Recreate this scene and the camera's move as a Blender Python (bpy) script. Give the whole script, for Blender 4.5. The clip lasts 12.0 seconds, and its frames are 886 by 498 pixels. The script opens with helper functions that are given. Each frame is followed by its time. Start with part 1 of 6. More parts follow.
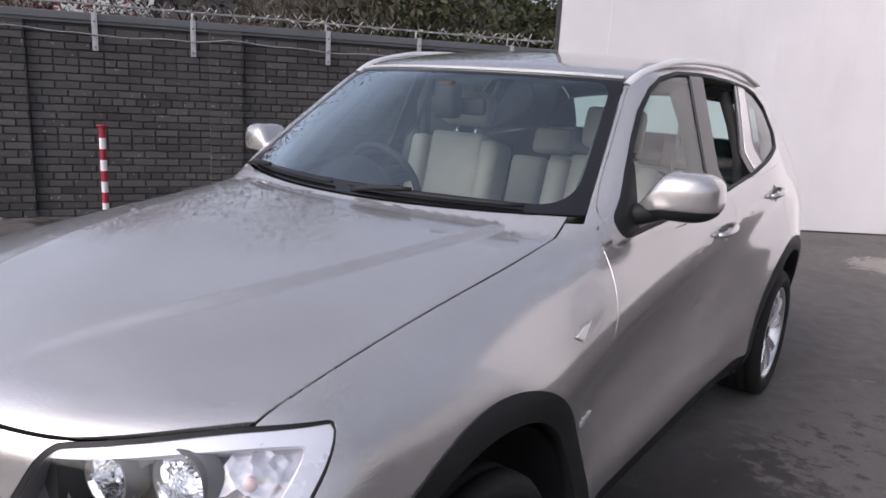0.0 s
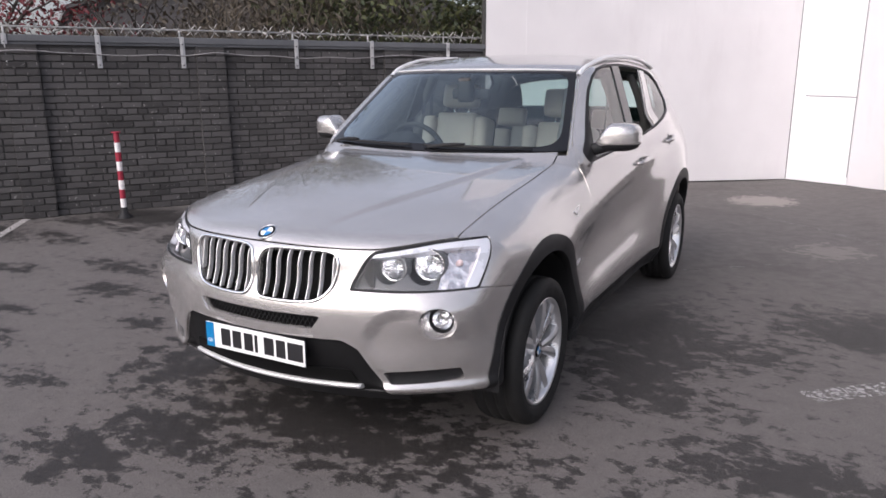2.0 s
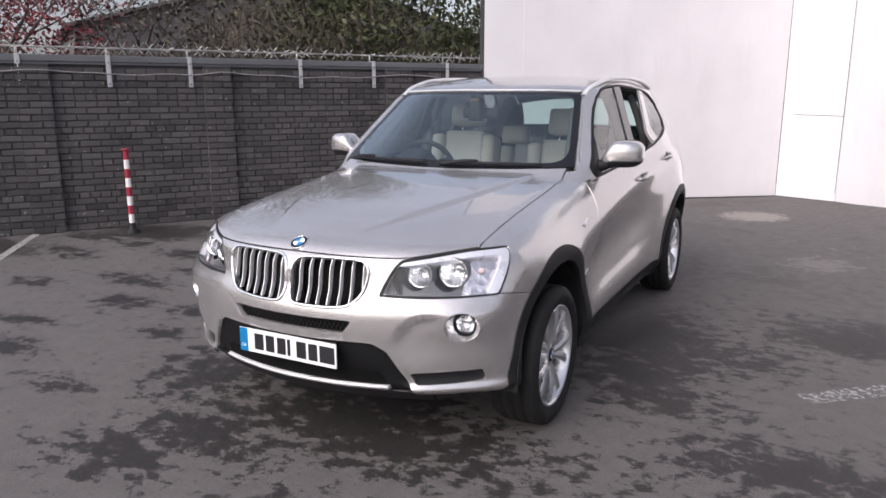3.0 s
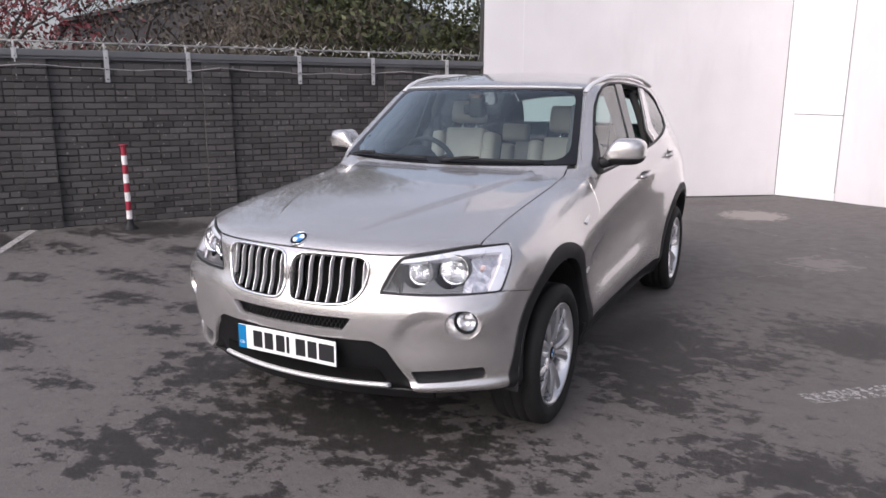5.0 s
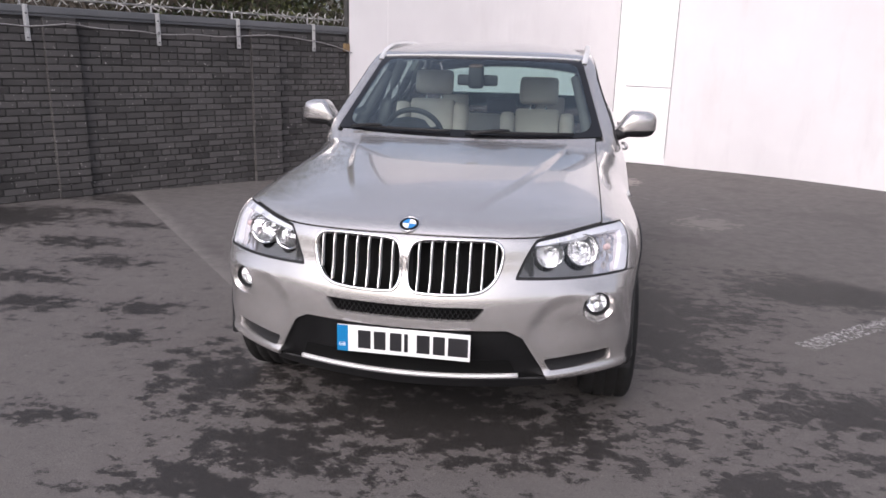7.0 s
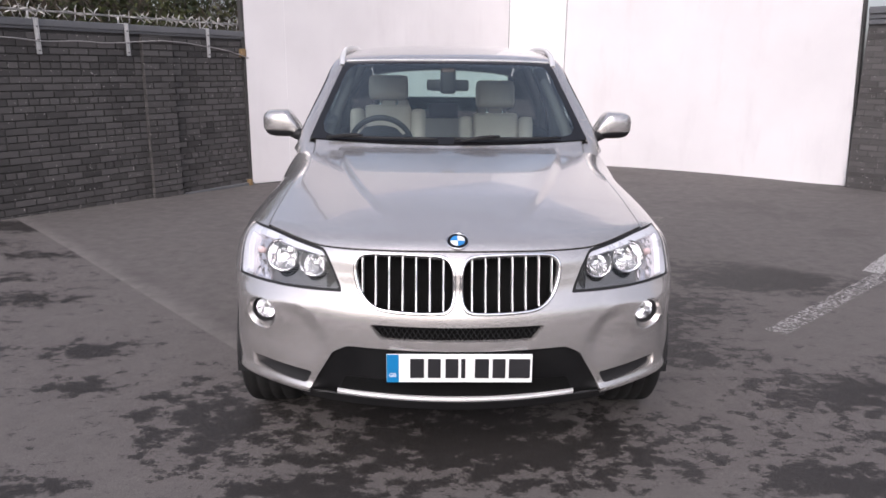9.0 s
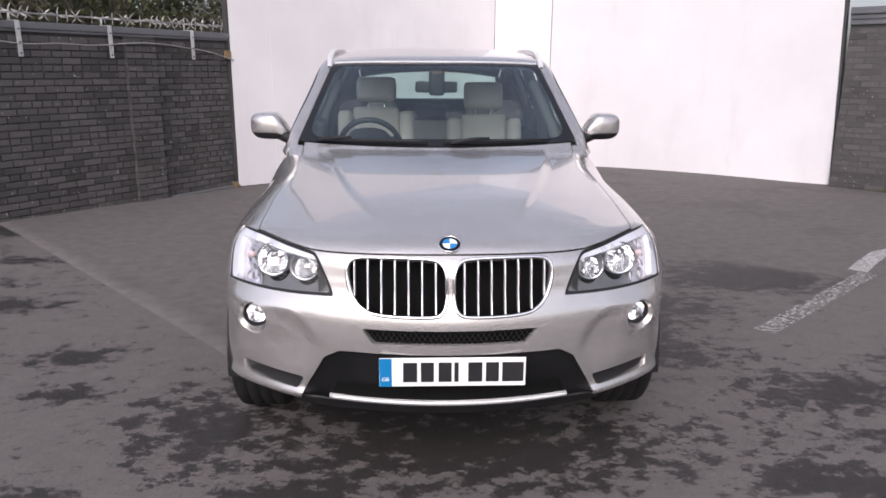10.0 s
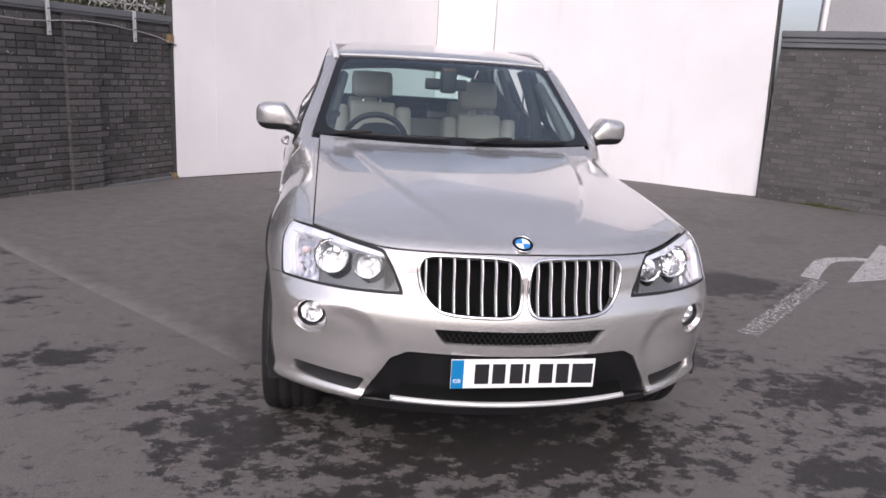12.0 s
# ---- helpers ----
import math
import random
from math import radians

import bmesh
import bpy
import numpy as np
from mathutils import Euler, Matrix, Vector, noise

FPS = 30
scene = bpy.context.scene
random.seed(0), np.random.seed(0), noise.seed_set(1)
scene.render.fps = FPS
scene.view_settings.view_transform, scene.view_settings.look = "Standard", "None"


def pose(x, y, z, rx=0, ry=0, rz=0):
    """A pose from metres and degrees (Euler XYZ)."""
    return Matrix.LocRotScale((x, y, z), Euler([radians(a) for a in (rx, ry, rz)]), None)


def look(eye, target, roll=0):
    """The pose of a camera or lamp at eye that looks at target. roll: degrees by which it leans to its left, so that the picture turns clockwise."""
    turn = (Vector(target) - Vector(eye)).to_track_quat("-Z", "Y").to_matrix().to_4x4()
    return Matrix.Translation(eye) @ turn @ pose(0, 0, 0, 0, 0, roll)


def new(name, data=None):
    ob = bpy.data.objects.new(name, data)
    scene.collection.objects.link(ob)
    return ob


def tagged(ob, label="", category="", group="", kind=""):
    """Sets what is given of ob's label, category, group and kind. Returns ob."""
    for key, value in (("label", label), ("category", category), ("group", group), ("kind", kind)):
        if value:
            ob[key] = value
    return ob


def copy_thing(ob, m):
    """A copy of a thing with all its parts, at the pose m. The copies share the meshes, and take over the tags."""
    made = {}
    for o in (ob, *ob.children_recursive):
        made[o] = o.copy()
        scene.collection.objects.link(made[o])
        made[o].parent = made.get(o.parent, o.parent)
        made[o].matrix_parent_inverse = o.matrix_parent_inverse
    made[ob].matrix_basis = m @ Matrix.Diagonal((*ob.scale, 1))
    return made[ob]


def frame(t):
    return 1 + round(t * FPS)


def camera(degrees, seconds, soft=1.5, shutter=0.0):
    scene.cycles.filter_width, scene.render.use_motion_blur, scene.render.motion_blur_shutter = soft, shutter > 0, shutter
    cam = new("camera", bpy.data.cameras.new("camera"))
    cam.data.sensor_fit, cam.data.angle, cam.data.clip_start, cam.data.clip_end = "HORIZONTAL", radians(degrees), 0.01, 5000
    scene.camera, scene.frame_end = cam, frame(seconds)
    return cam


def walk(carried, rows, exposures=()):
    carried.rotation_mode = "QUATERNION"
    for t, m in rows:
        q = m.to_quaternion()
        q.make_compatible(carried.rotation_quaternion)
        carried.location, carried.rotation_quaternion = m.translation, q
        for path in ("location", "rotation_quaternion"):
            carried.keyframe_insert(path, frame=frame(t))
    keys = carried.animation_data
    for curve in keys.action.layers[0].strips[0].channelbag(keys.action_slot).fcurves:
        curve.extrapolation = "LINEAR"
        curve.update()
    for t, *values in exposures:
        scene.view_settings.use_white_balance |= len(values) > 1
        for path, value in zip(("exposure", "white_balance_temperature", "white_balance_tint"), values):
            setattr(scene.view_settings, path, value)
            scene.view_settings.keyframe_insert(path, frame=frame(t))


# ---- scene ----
cam = camera(63.5, 12.0, soft=1.6)
PATH = [
    (0, (1.635, -1.222, 1.529), (0.503, 0.364, 1.079), 3.2),
    (0.5, (1.692, -1.758, 1.553), (0.688, -0.106, 1.041), 2.3),
    (1, (1.808, -2.193, 1.562), (0.836, -0.523, 1.048), 1.0),
    (1.5, (1.871, -2.576, 1.547), (0.934, -0.881, 1.05), 0.3),
    (2, (1.974, -2.901, 1.553), (1.049, -1.191, 1.084), -0.2),
    (2.5, (1.982, -3.089, 1.574), (1.053, -1.37, 1.15), -0.2),
    (3, (1.951, -3.138, 1.565), (1.044, -1.406, 1.143), -0.1),
    (5, (1.926, -3.12, 1.554), (1.025, -1.386, 1.127), 0.2),
    (5.5, (1.672, -3.219, 1.541), (0.922, -1.423, 1.083), 2.4),
    (6, (1.343, -3.272, 1.547), (0.694, -1.436, 1.091), 2.8),
    (6.5, (0.976, -3.279, 1.551), (0.478, -1.413, 1.03), 2.2),
    (7, (0.584, -3.363, 1.545), (0.255, -1.455, 1.042), 1.5),
    (7.5, (0.305, -3.328, 1.524), (0.117, -1.406, 1.006), 1.3),
    (9.5, (-0.118, -3.232, 1.55), (-0.058, -1.293, 1.065), 0.3),
    (10, (-0.115, -3.227, 1.55), (-0.044, -1.289, 1.063), 0.3),
    (10.5, (-0.12, -3.223, 1.55), (-0.049, -1.285, 1.062), 0.3),
    (11, (-0.188, -3.205, 1.534), (-0.078, -1.269, 1.046), 2.1),
    (11.5, (-0.45, -3.196, 1.532), (-0.181, -1.272, 1.054), 2.0),
    (12, (-0.698, -3.125, 1.516), (-0.365, -1.212, 1.038), 3.5),
]
walk(cam, [(t, look(eye, target, roll)) for t, eye, target, roll in PATH], [(0.0, -0.30, 6150, 18), (0.5, -0.48, 6150, 17.5), (1.0, -0.44, 6150, 17), (2.0, -0.14, 6250, 17), (3.0, -0.12, 6250, 17), (12.0, -0.18, 6250, 18.5)])

# ---- daylight: bright overcast ----
SUN_AZ, SUN_EL = 195.0, 38.0   # compass-like angle in degrees (0 = +y, clockwise) and height of the sun
world = bpy.data.worlds.new("overcast_sky")
scene.world = world
world.use_nodes = True
wn = world.node_tree.nodes
wl = world.node_tree.links
sky = wn.new("ShaderNodeTexSky")
sky.sky_type = "NISHITA"
sky.sun_disc = False
sky.sun_elevation = radians(SUN_EL)
sky.sun_rotation = radians(SUN_AZ)
sky.air_density, sky.dust_density, sky.ozone_density = 1.0, 4.0, 1.0
hsv = wn.new("ShaderNodeHueSaturation")
hsv.inputs["Saturation"].default_value = 0.44
# a broken cloud layer over the whole sky
wtc = wn.new("ShaderNodeTexCoord")
wmap = wn.new("ShaderNodeMapping")
wmap.inputs["Scale"].default_value = (1.0, 1.0, 2.6)
wno = wn.new("ShaderNodeTexNoise")
wno.inputs["Scale"].default_value, wno.inputs["Detail"].default_value = 2.2, 5.0
wramp = wn.new("ShaderNodeMapRange")
wramp.inputs["From Min"].default_value, wramp.inputs["From Max"].default_value = 0.35, 0.68
wramp.inputs["To Min"].default_value, wramp.inputs["To Max"].default_value = 0.75, 1.25
wmul = wn.new("ShaderNodeMixRGB")
wmul.blend_type = "MULTIPLY"
wmul.inputs["Fac"].default_value = 1.0
# thin overcast, brightest about the veiled sun
wsep = wn.new("ShaderNodeVectorMath")
wsep.operation = "DOT_PRODUCT"
wsep.inputs[1].default_value = (-0.08, -0.34, 0.94)
wgrad = wn.new("ShaderNodeMapRange")
wgrad.inputs["From Min"].default_value, wgrad.inputs["From Max"].default_value = -0.5, 1.0
wgrad.inputs["To Min"].default_value, wgrad.inputs["To Max"].default_value = 1.6, 2.6
wboth = wn.new("ShaderNodeMath")
wboth.operation = "MULTIPLY"
wl.new(wtc.outputs["Generated"], wsep.inputs[0])
wl.new(wsep.outputs["Value"], wgrad.inputs["Value"])
wl.new(wtc.outputs["Generated"], wmap.inputs["Vector"])
wl.new(wmap.outputs[0], wno.inputs["Vector"])
wl.new(wno.outputs["Fac"], wramp.inputs["Value"])
wl.new(sky.outputs[0], hsv.inputs["Color"])
wl.new(hsv.outputs[0], wmul.inputs["Color1"])
wl.new(wramp.outputs[0], wboth.inputs[0])
wl.new(wgrad.outputs[0], wboth.inputs[1])
wl.new(wboth.outputs[0], wmul.inputs["Color2"])
wl.new(wmul.outputs[0], wn["Background"].inputs["Color"])
wn["Background"].inputs["Strength"].default_value = 0.12
sun = new("sun", bpy.data.lights.new("sun", "SUN"))
sun.data.energy = 0.6
sun.data.angle = radians(30)
sun.data.color = (1.0, 0.92, 0.84)
az, el = radians(SUN_AZ), radians(SUN_EL)
SUN_DIR = Vector((math.sin(az) * math.cos(el), math.cos(az) * math.cos(el), math.sin(el)))
sun.matrix_world = look(SUN_DIR * 60, (0, 0, 0))

# ---- materials ----
def node_mat(name, color, rough=0.5, metal=0.0, spec=0.5, coat=0.0):
    m = bpy.data.materials.new(name)
    m.use_nodes = True
    b = m.node_tree.nodes["Principled BSDF"]
    b.inputs["Base Color"].default_value = (*color, 1)
    b.inputs["Roughness"].default_value = rough
    b.inputs["Metallic"].default_value = metal
    b.inputs["Specular IOR Level"].default_value = spec
    b.inputs["Coat Weight"].default_value = coat
    b.inputs["Coat Roughness"].default_value = 0.04
    return m, m.node_tree.nodes, m.node_tree.links, b


def noise_tex(n, l, scale, detail=4.0, rough=0.55, coord="Object", stretch=None):
    tc = n.new("ShaderNodeTexCoord")
    t = n.new("ShaderNodeTexNoise")
    t.inputs["Scale"].default_value, t.inputs["Detail"].default_value = scale, detail
    t.inputs["Roughness"].default_value = rough
    src = tc.outputs[coord]
    if stretch:
        mp = n.new("ShaderNodeMapping")
        mp.inputs["Scale"].default_value = stretch
        l.new(src, mp.inputs["Vector"])
        src = mp.outputs[0]
    l.new(src, t.inputs["Vector"])
    return t.outputs["Fac"]


def ramp(n, l, fac, lo, hi, c0, c1):
    """c0 below lo, c1 above hi."""
    r = n.new("ShaderNodeValToRGB")
    r.color_ramp.elements[0].position, r.color_ramp.elements[1].position = lo, hi
    r.color_ramp.elements[0].color, r.color_ramp.elements[1].color = (*c0, 1), (*c1, 1)
    l.new(fac, r.inputs["Fac"])
    return r.outputs["Color"]


def mix(n, l, fac, a, b, mode="MIX"):
    x = n.new("ShaderNodeMixRGB")
    x.blend_type = mode
    for sock, v in ((x.inputs["Fac"], fac), (x.inputs["Color1"], a), (x.inputs["Color2"], b)):
        if isinstance(v, (int, float)):
            sock.default_value = v
        elif isinstance(v, tuple):
            sock.default_value = (*v, 1)
        else:
            l.new(v, sock)
    return x.outputs["Color"]


def math_node(n, l, op, a, b=0.0, clamp=False):
    x = n.new("ShaderNodeMath")
    x.operation, x.use_clamp = op, clamp
    for sock, v in zip(x.inputs, (a, b)):
        if isinstance(v, (int, float)):
            sock.default_value = v
        else:
            l.new(v, sock)
    return x.outputs[0]


def bump(n, l, b, fac, strength, dist=0.01):
    x = n.new("ShaderNodeBump")
    x.inputs["Strength"].default_value, x.inputs["Distance"].default_value = strength, dist
    l.new(fac, x.inputs["Height"])
    l.new(x.outputs[0], b.inputs["Normal"])


def worn(name, c0, c1, rough=(0.5, 0.7), scale=8.0, fine=80.0, metal=0.0, bumps=0.2, dist=0.004, spec=0.5, coat=0.0):
    """Two colours mingled at a coarse and a fine scale, with uneven gloss and fine relief."""
    m, n, l, b = node_mat(name, c0, rough[0], metal, spec, coat)
    big = noise_tex(n, l, scale)
    small = noise_tex(n, l, fine, 3.0)
    f = math_node(n, l, "ADD", math_node(n, l, "MULTIPLY", big, 0.65), math_node(n, l, "MULTIPLY", small, 0.35))
    l.new(ramp(n, l, f, 0.36, 0.64, c0, c1), b.inputs["Base Color"])
    mr = n.new("ShaderNodeMapRange")
    mr.inputs["From Min"].default_value, mr.inputs["From Max"].default_value = 0.35, 0.65
    mr.inputs["To Min"].default_value, mr.inputs["To Max"].default_value = rough
    l.new(big, mr.inputs["Value"])
    l.new(mr.outputs[0], b.inputs["Roughness"])
    if bumps:
        bump(n, l, b, small, bumps, dist)
    return m


def car_paint():
    """Light warm silver metallic with flakes under clear coat."""
    m, n, l, b = node_mat("silver_paint", (0.5, 0.49, 0.48), 0.3, 0.75, 0.5, 1.0)
    dirt = noise_tex(n, l, 3.0, 5.0)
    l.new(ramp(n, l, dirt, 0.3, 0.7, (0.520, 0.500, 0.488), (0.550, 0.530, 0.517)), b.inputs["Base Color"])
    fl = noise_tex(n, l, 900.0, 1.0)
    r = n.new("ShaderNodeMapRange")
    r.inputs["To Min"].default_value, r.inputs["To Max"].default_value = 0.24, 0.29
    l.new(fl, r.inputs["Value"])
    l.new(r.outputs[0], b.inputs["Roughness"])
    return m


def glass(name, tint, gloss=1.0, sheen=(1, 1, 1)):
    """A thin pane: tinted see-through with a clear reflection that grows at grazing angles."""
    m = bpy.data.materials.new(name)
    m.use_nodes = True
    n, l = m.node_tree.nodes, m.node_tree.links
    n.remove(n["Principled BSDF"])
    tr = n.new("ShaderNodeBsdfTransparent")
    tr.inputs["Color"].default_value = (*tint, 1)
    gl = n.new("ShaderNodeBsdfGlossy")
    gl.inputs["Roughness"].default_value = 0.01
    gl.inputs["Color"].default_value = (*sheen, 1)
    lw = n.new("ShaderNodeLayerWeight")
    lw.inputs["Blend"].default_value = 0.5
    rise = math_node(n, l, "MULTIPLY", math_node(n, l, "POWER", lw.outputs["Facing"], 5.0), 0.96)
    mx = n.new("ShaderNodeMixShader")
    l.new(math_node(n, l, "MULTIPLY", math_node(n, l, "ADD", rise, 0.04), gloss, True), mx.inputs["Fac"])
    l.new(tr.outputs[0], mx.inputs[1])
    l.new(gl.outputs[0], mx.inputs[2])
    l.new(mx.outputs[0], n["Material Output"].inputs["Surface"])
    return m


# pools of damp on the tarmac, under the car's front also its painted-in shade: centre and half-widths
DAMP_AND_SHADE = [(-1.85, 0.04, 0.24, 0.16), (-2.0, 0.53, 0.28, 0.14), (-2.75, 0.48, 0.32, 0.16), (-3.2, 0.95, 0.45, 0.2), (-2.85, 1.4, 0.4, 0.2),
        (-3.55, 1.9, 0.55, 0.2), (-4.3, 3.0, 0.7, 0.2), (-4.4, 2.0, 0.4, 0.2), (-1.65, -0.82, 0.3, 0.12), (-1.0, -0.3, 0.55, 0.45), (-0.5, -0.9, 0.5, 0.3),
        (0.1, -0.5, 1.1, 0.38), (1.28, 1.25, 0.48, 0.80), (2.6, 2.2, 0.9, 0.42), (1.3, 0.5, 0.45, 0.25), (1.5, -0.8, 0.4, 0.2), (0.4, -1.3, 0.6, 0.2), (1.15, 0.75, 0.4, 0.5),
        (-3.9, 0.5, 0.35, 0.12), (-3.0, -0.2, 0.3, 0.12), (-2.6, -0.6, 0.4, 0.14), (-4.8, 1.5, 0.5, 0.15), (-3.4, 2.6, 0.5, 0.15), (-2.2, -1.1, 0.35, 0.12), (2.2, -0.6, 0.5, 0.3), (1.2, -1.4, 0.5, 0.2), (1.55, 1.3, 0.55, 0.35), (2.0, 0.0, 0.5, 0.25), (-0.7, -1.23, 0.42, 0.2), (-5.2, 2.1, 0.5, 0.25), (-4.5, 1.35, 0.3, 0.14), (-2.9, 0.9, 0.3, 0.13)]
# deeper, closed wet areas; those under the car also paint in its shade
DEEP_AND_SHADE = [(2.5, 1.95, 0.85, 0.32), (2.75, -0.05, 0.5, 0.65), (3.4, -0.9, 0.6, 0.4), (-4.9, 2.6, 1.1, 0.5), (-3.9, 3.8, 0.9, 0.4), (-5.9, 1.2, 0.9, 0.4), (1.0, 1.6, 0.6, 0.7), (-0.2, -0.05, 0.7, 0.3)]


def ground_mat():
    """Old tarmac, half dried after rain: dark wet blotches, a smoother newer patch behind a straight joint."""
    m, n, l, b = node_mat("tarmac", (0.06, 0.06, 0.06), 0.8)
    tc = n.new("ShaderNodeTexCoord")
    sep = n.new("ShaderNodeSeparateXYZ")
    l.new(tc.outputs["Object"], sep.inputs[0])
    X, Y = sep.outputs[0], sep.outputs[1]

    def above(ax, ay, c, soft):
        """0..1 mask: ax x + ay y > c."""
        v = math_node(n, l, "ADD", math_node(n, l, "MULTIPLY", X, ax), math_node(n, l, "MULTIPLY", Y, ay))
        v = math_node(n, l, "SUBTRACT", v, c)
        return math_node(n, l, "ADD", math_node(n, l, "DIVIDE", v, soft), 0.5, True)
    grain = noise_tex(n, l, 170.0, 3.0, 0.7)
    mid = noise_tex(n, l, 9.0, 5.0, 0.65)
    big = noise_tex(n, l, 0.9, 4.0, 0.6)
    # damp stains, with the car's shade painted in: pools with torn edges, and specks between them
    field = core = None
    for k, (cx, cy, rx, ry) in enumerate(DAMP_AND_SHADE + DEEP_AND_SHADE):
        mp = n.new("ShaderNodeMapping")
        mp.inputs["Location"].default_value = (-cx / rx, -cy / ry, 0)
        mp.inputs["Scale"].default_value = (1 / rx, 1 / ry, 0)
        l.new(tc.outputs["Object"], mp.inputs["Vector"])
        ln = n.new("ShaderNodeVectorMath")
        ln.operation = "LENGTH"
        l.new(mp.outputs[0], ln.inputs[0])
        one = math_node(n, l, "SUBTRACT", 1.0, ln.outputs["Value"])
        field = one if field is None else math_node(n, l, "MAXIMUM", field, one)
        if k >= len(DAMP_AND_SHADE):
            core = one if core is None else math_node(n, l, "MAXIMUM", core, one)
    field = math_node(n, l, "MAXIMUM", field, -0.44)
    torn = noise_tex(n, l, 9.0, 13.0, 0.72, stretch=(0.9, 1.15, 1.0))
    torn = math_node(n, l, "ADD", math_node(n, l, "MULTIPLY", torn, 0.80), math_node(n, l, "MULTIPLY", big, 0.20))
    core = math_node(n, l, "MULTIPLY", math_node(n, l, "MAXIMUM", core, 0.0), 0.07)
    damp0 = math_node(n, l, "ADD", math_node(n, l, "ADD", math_node(n, l, "MULTIPLY", field, 0.115), core), torn)
    damp = ramp(n, l, damp0, 0.508, 0.556, (0, 0, 0), (1, 1, 1))
    # newer, drier tarmac behind the joint lines
    new1 = above(0.744, 0.668, -0.523, 0.012)
    new2 = above(0.55, 0.835, 3.40, 0.10)
    newer = math_node(n, l, "MULTIPLY", math_node(n, l, "MULTIPLY", new1, above(0, 1, 0.44, 0.08)), math_node(n, l, "MAXIMUM", new2, above(-1.0, 0.35, -0.3, 0.3)))
    dry = mix(n, l, ramp(n, l, grain, 0.3, 0.7, (0, 0, 0), (1, 1, 1)), (0.081, 0.0757, 0.0735), (0.165, 0.1545, 0.1505))
    dry = mix(n, l, ramp(n, l, mid, 0.3, 0.75, (0, 0, 0), (0.5, 0.5, 0.5)), dry, (0.084, 0.0785, 0.0765))
    fleck = noise_tex(n, l, 42.0, 5.0, 0.7)
    dry = mix(n, l, ramp(n, l, fleck, 0.57, 0.68, (0, 0, 0), (0.5, 0.5, 0.5)), dry, (0.052, 0.048, 0.0465))
    dry = mix(n, l, ramp(n, l, fleck, 0.30, 0.40, (0.5, 0.5, 0.5), (0, 0, 0)), dry, (0.20, 0.187, 0.182))
    wet = mix(n, l, ramp(n, l, grain, 0.3, 0.75, (0, 0, 0), (1, 1, 1)), (0.015, 0.0141, 0.0137), (0.047, 0.0438, 0.0425))
    old = mix(n, l, damp, dry, wet)
    fresh = mix(n, l, ramp(n, l, mid, 0.3, 0.72, (0, 0, 0), (1, 1, 1)), (0.088, 0.0825, 0.0805), (0.132, 0.124, 0.121))
    fresh = mix(n, l, ramp(n, l, big, 0.56, 0.62, (0, 0, 0), (0.45, 0.45, 0.45)), fresh, (0.072, 0.0677, 0.066))
    fresh = mix(n, l, ramp(n, l, fleck, 0.54, 0.68, (0, 0, 0), (0.2, 0.2, 0.2)), fresh, (0.062, 0.058, 0.0565))
    col = mix(n, l, newer, old, fresh)
    # a pale scraped seam along the joint, on the newer side
    j = math_node(n, l, "ADD", math_node(n, l, "MULTIPLY", X, 0.744), math_node(n, l, "MULTIPLY", Y, 0.668))
    seam = math_node(n, l, "SUBTRACT", 1.0, math_node(n, l, "DIVIDE", math_node(n, l, "ADD", j, 0.523), 0.15), True)
    seam = math_node(n, l, "MULTIPLY", math_node(n, l, "MULTIPLY", seam, newer), math_node(n, l, "MULTIPLY", mid, 1.35), True)
    col = mix(n, l, math_node(n, l, "MULTIPLY", seam, above(-1.0, 0.0, 1.1, 0.2)), col, (0.175, 0.165, 0.160))
    # dried puddle of pale silt
    px = math_node(n, l, "MULTIPLY", math_node(n, l, "SUBTRACT", X, 1.22), 1.1)
    py = math_node(n, l, "MULTIPLY", math_node(n, l, "SUBTRACT", Y, 7.6), 0.9)
    d = math_node(n, l, "SQRT", math_node(n, l, "ADD", math_node(n, l, "MULTIPLY", px, px), math_node(n, l, "MULTIPLY", py, py)))
    d = math_node(n, l, "ADD", d, math_node(n, l, "MULTIPLY", math_node(n, l, "SUBTRACT", mid, 0.5), 1.15))
    silt = math_node(n, l, "LESS_THAN", d, 0.45)
    qx = math_node(n, l, "MULTIPLY", math_node(n, l, "SUBTRACT", X, 2.06), 1.2)
    qy = math_node(n, l, "SUBTRACT", Y, 4.37)
    d2 = math_node(n, l, "SQRT", math_node(n, l, "ADD", math_node(n, l, "MULTIPLY", qx, qx), math_node(n, l, "MULTIPLY", qy, qy)))
    d2 = math_node(n, l, "ADD", d2, math_node(n, l, "MULTIPLY", math_node(n, l, "SUBTRACT", mid, 0.5), 1.6))
    silt = math_node(n, l, "MAXIMUM", silt, math_node(n, l, "MULTIPLY", math_node(n, l, "LESS_THAN", d2, 0.3), 0.45))
    col = mix(n, l, math_node(n, l, "MULTIPLY", silt, 0.8), col, (0.27, 0.25, 0.235))
    col = mix(n, l, 1.0, col, (1.03, 1.0, 0.972), "MULTIPLY")
    l.new(col, b.inputs["Base Color"])
    wetness = math_node(n, l, "MULTIPLY", damp, math_node(n, l, "SUBTRACT", 1.0, newer))
    r = n.new("ShaderNodeMapRange")
    r.inputs["To Min"].default_value, r.inputs["To Max"].default_value = 0.9, 0.6
    l.new(wetness, r.inputs["Value"])
    l.new(r.outputs[0], b.inputs["Roughness"])
    b.inputs["Specular IOR Level"].default_value = 0.35
    bump(n, l, b, grain, 0.5, 0.006)
    return m


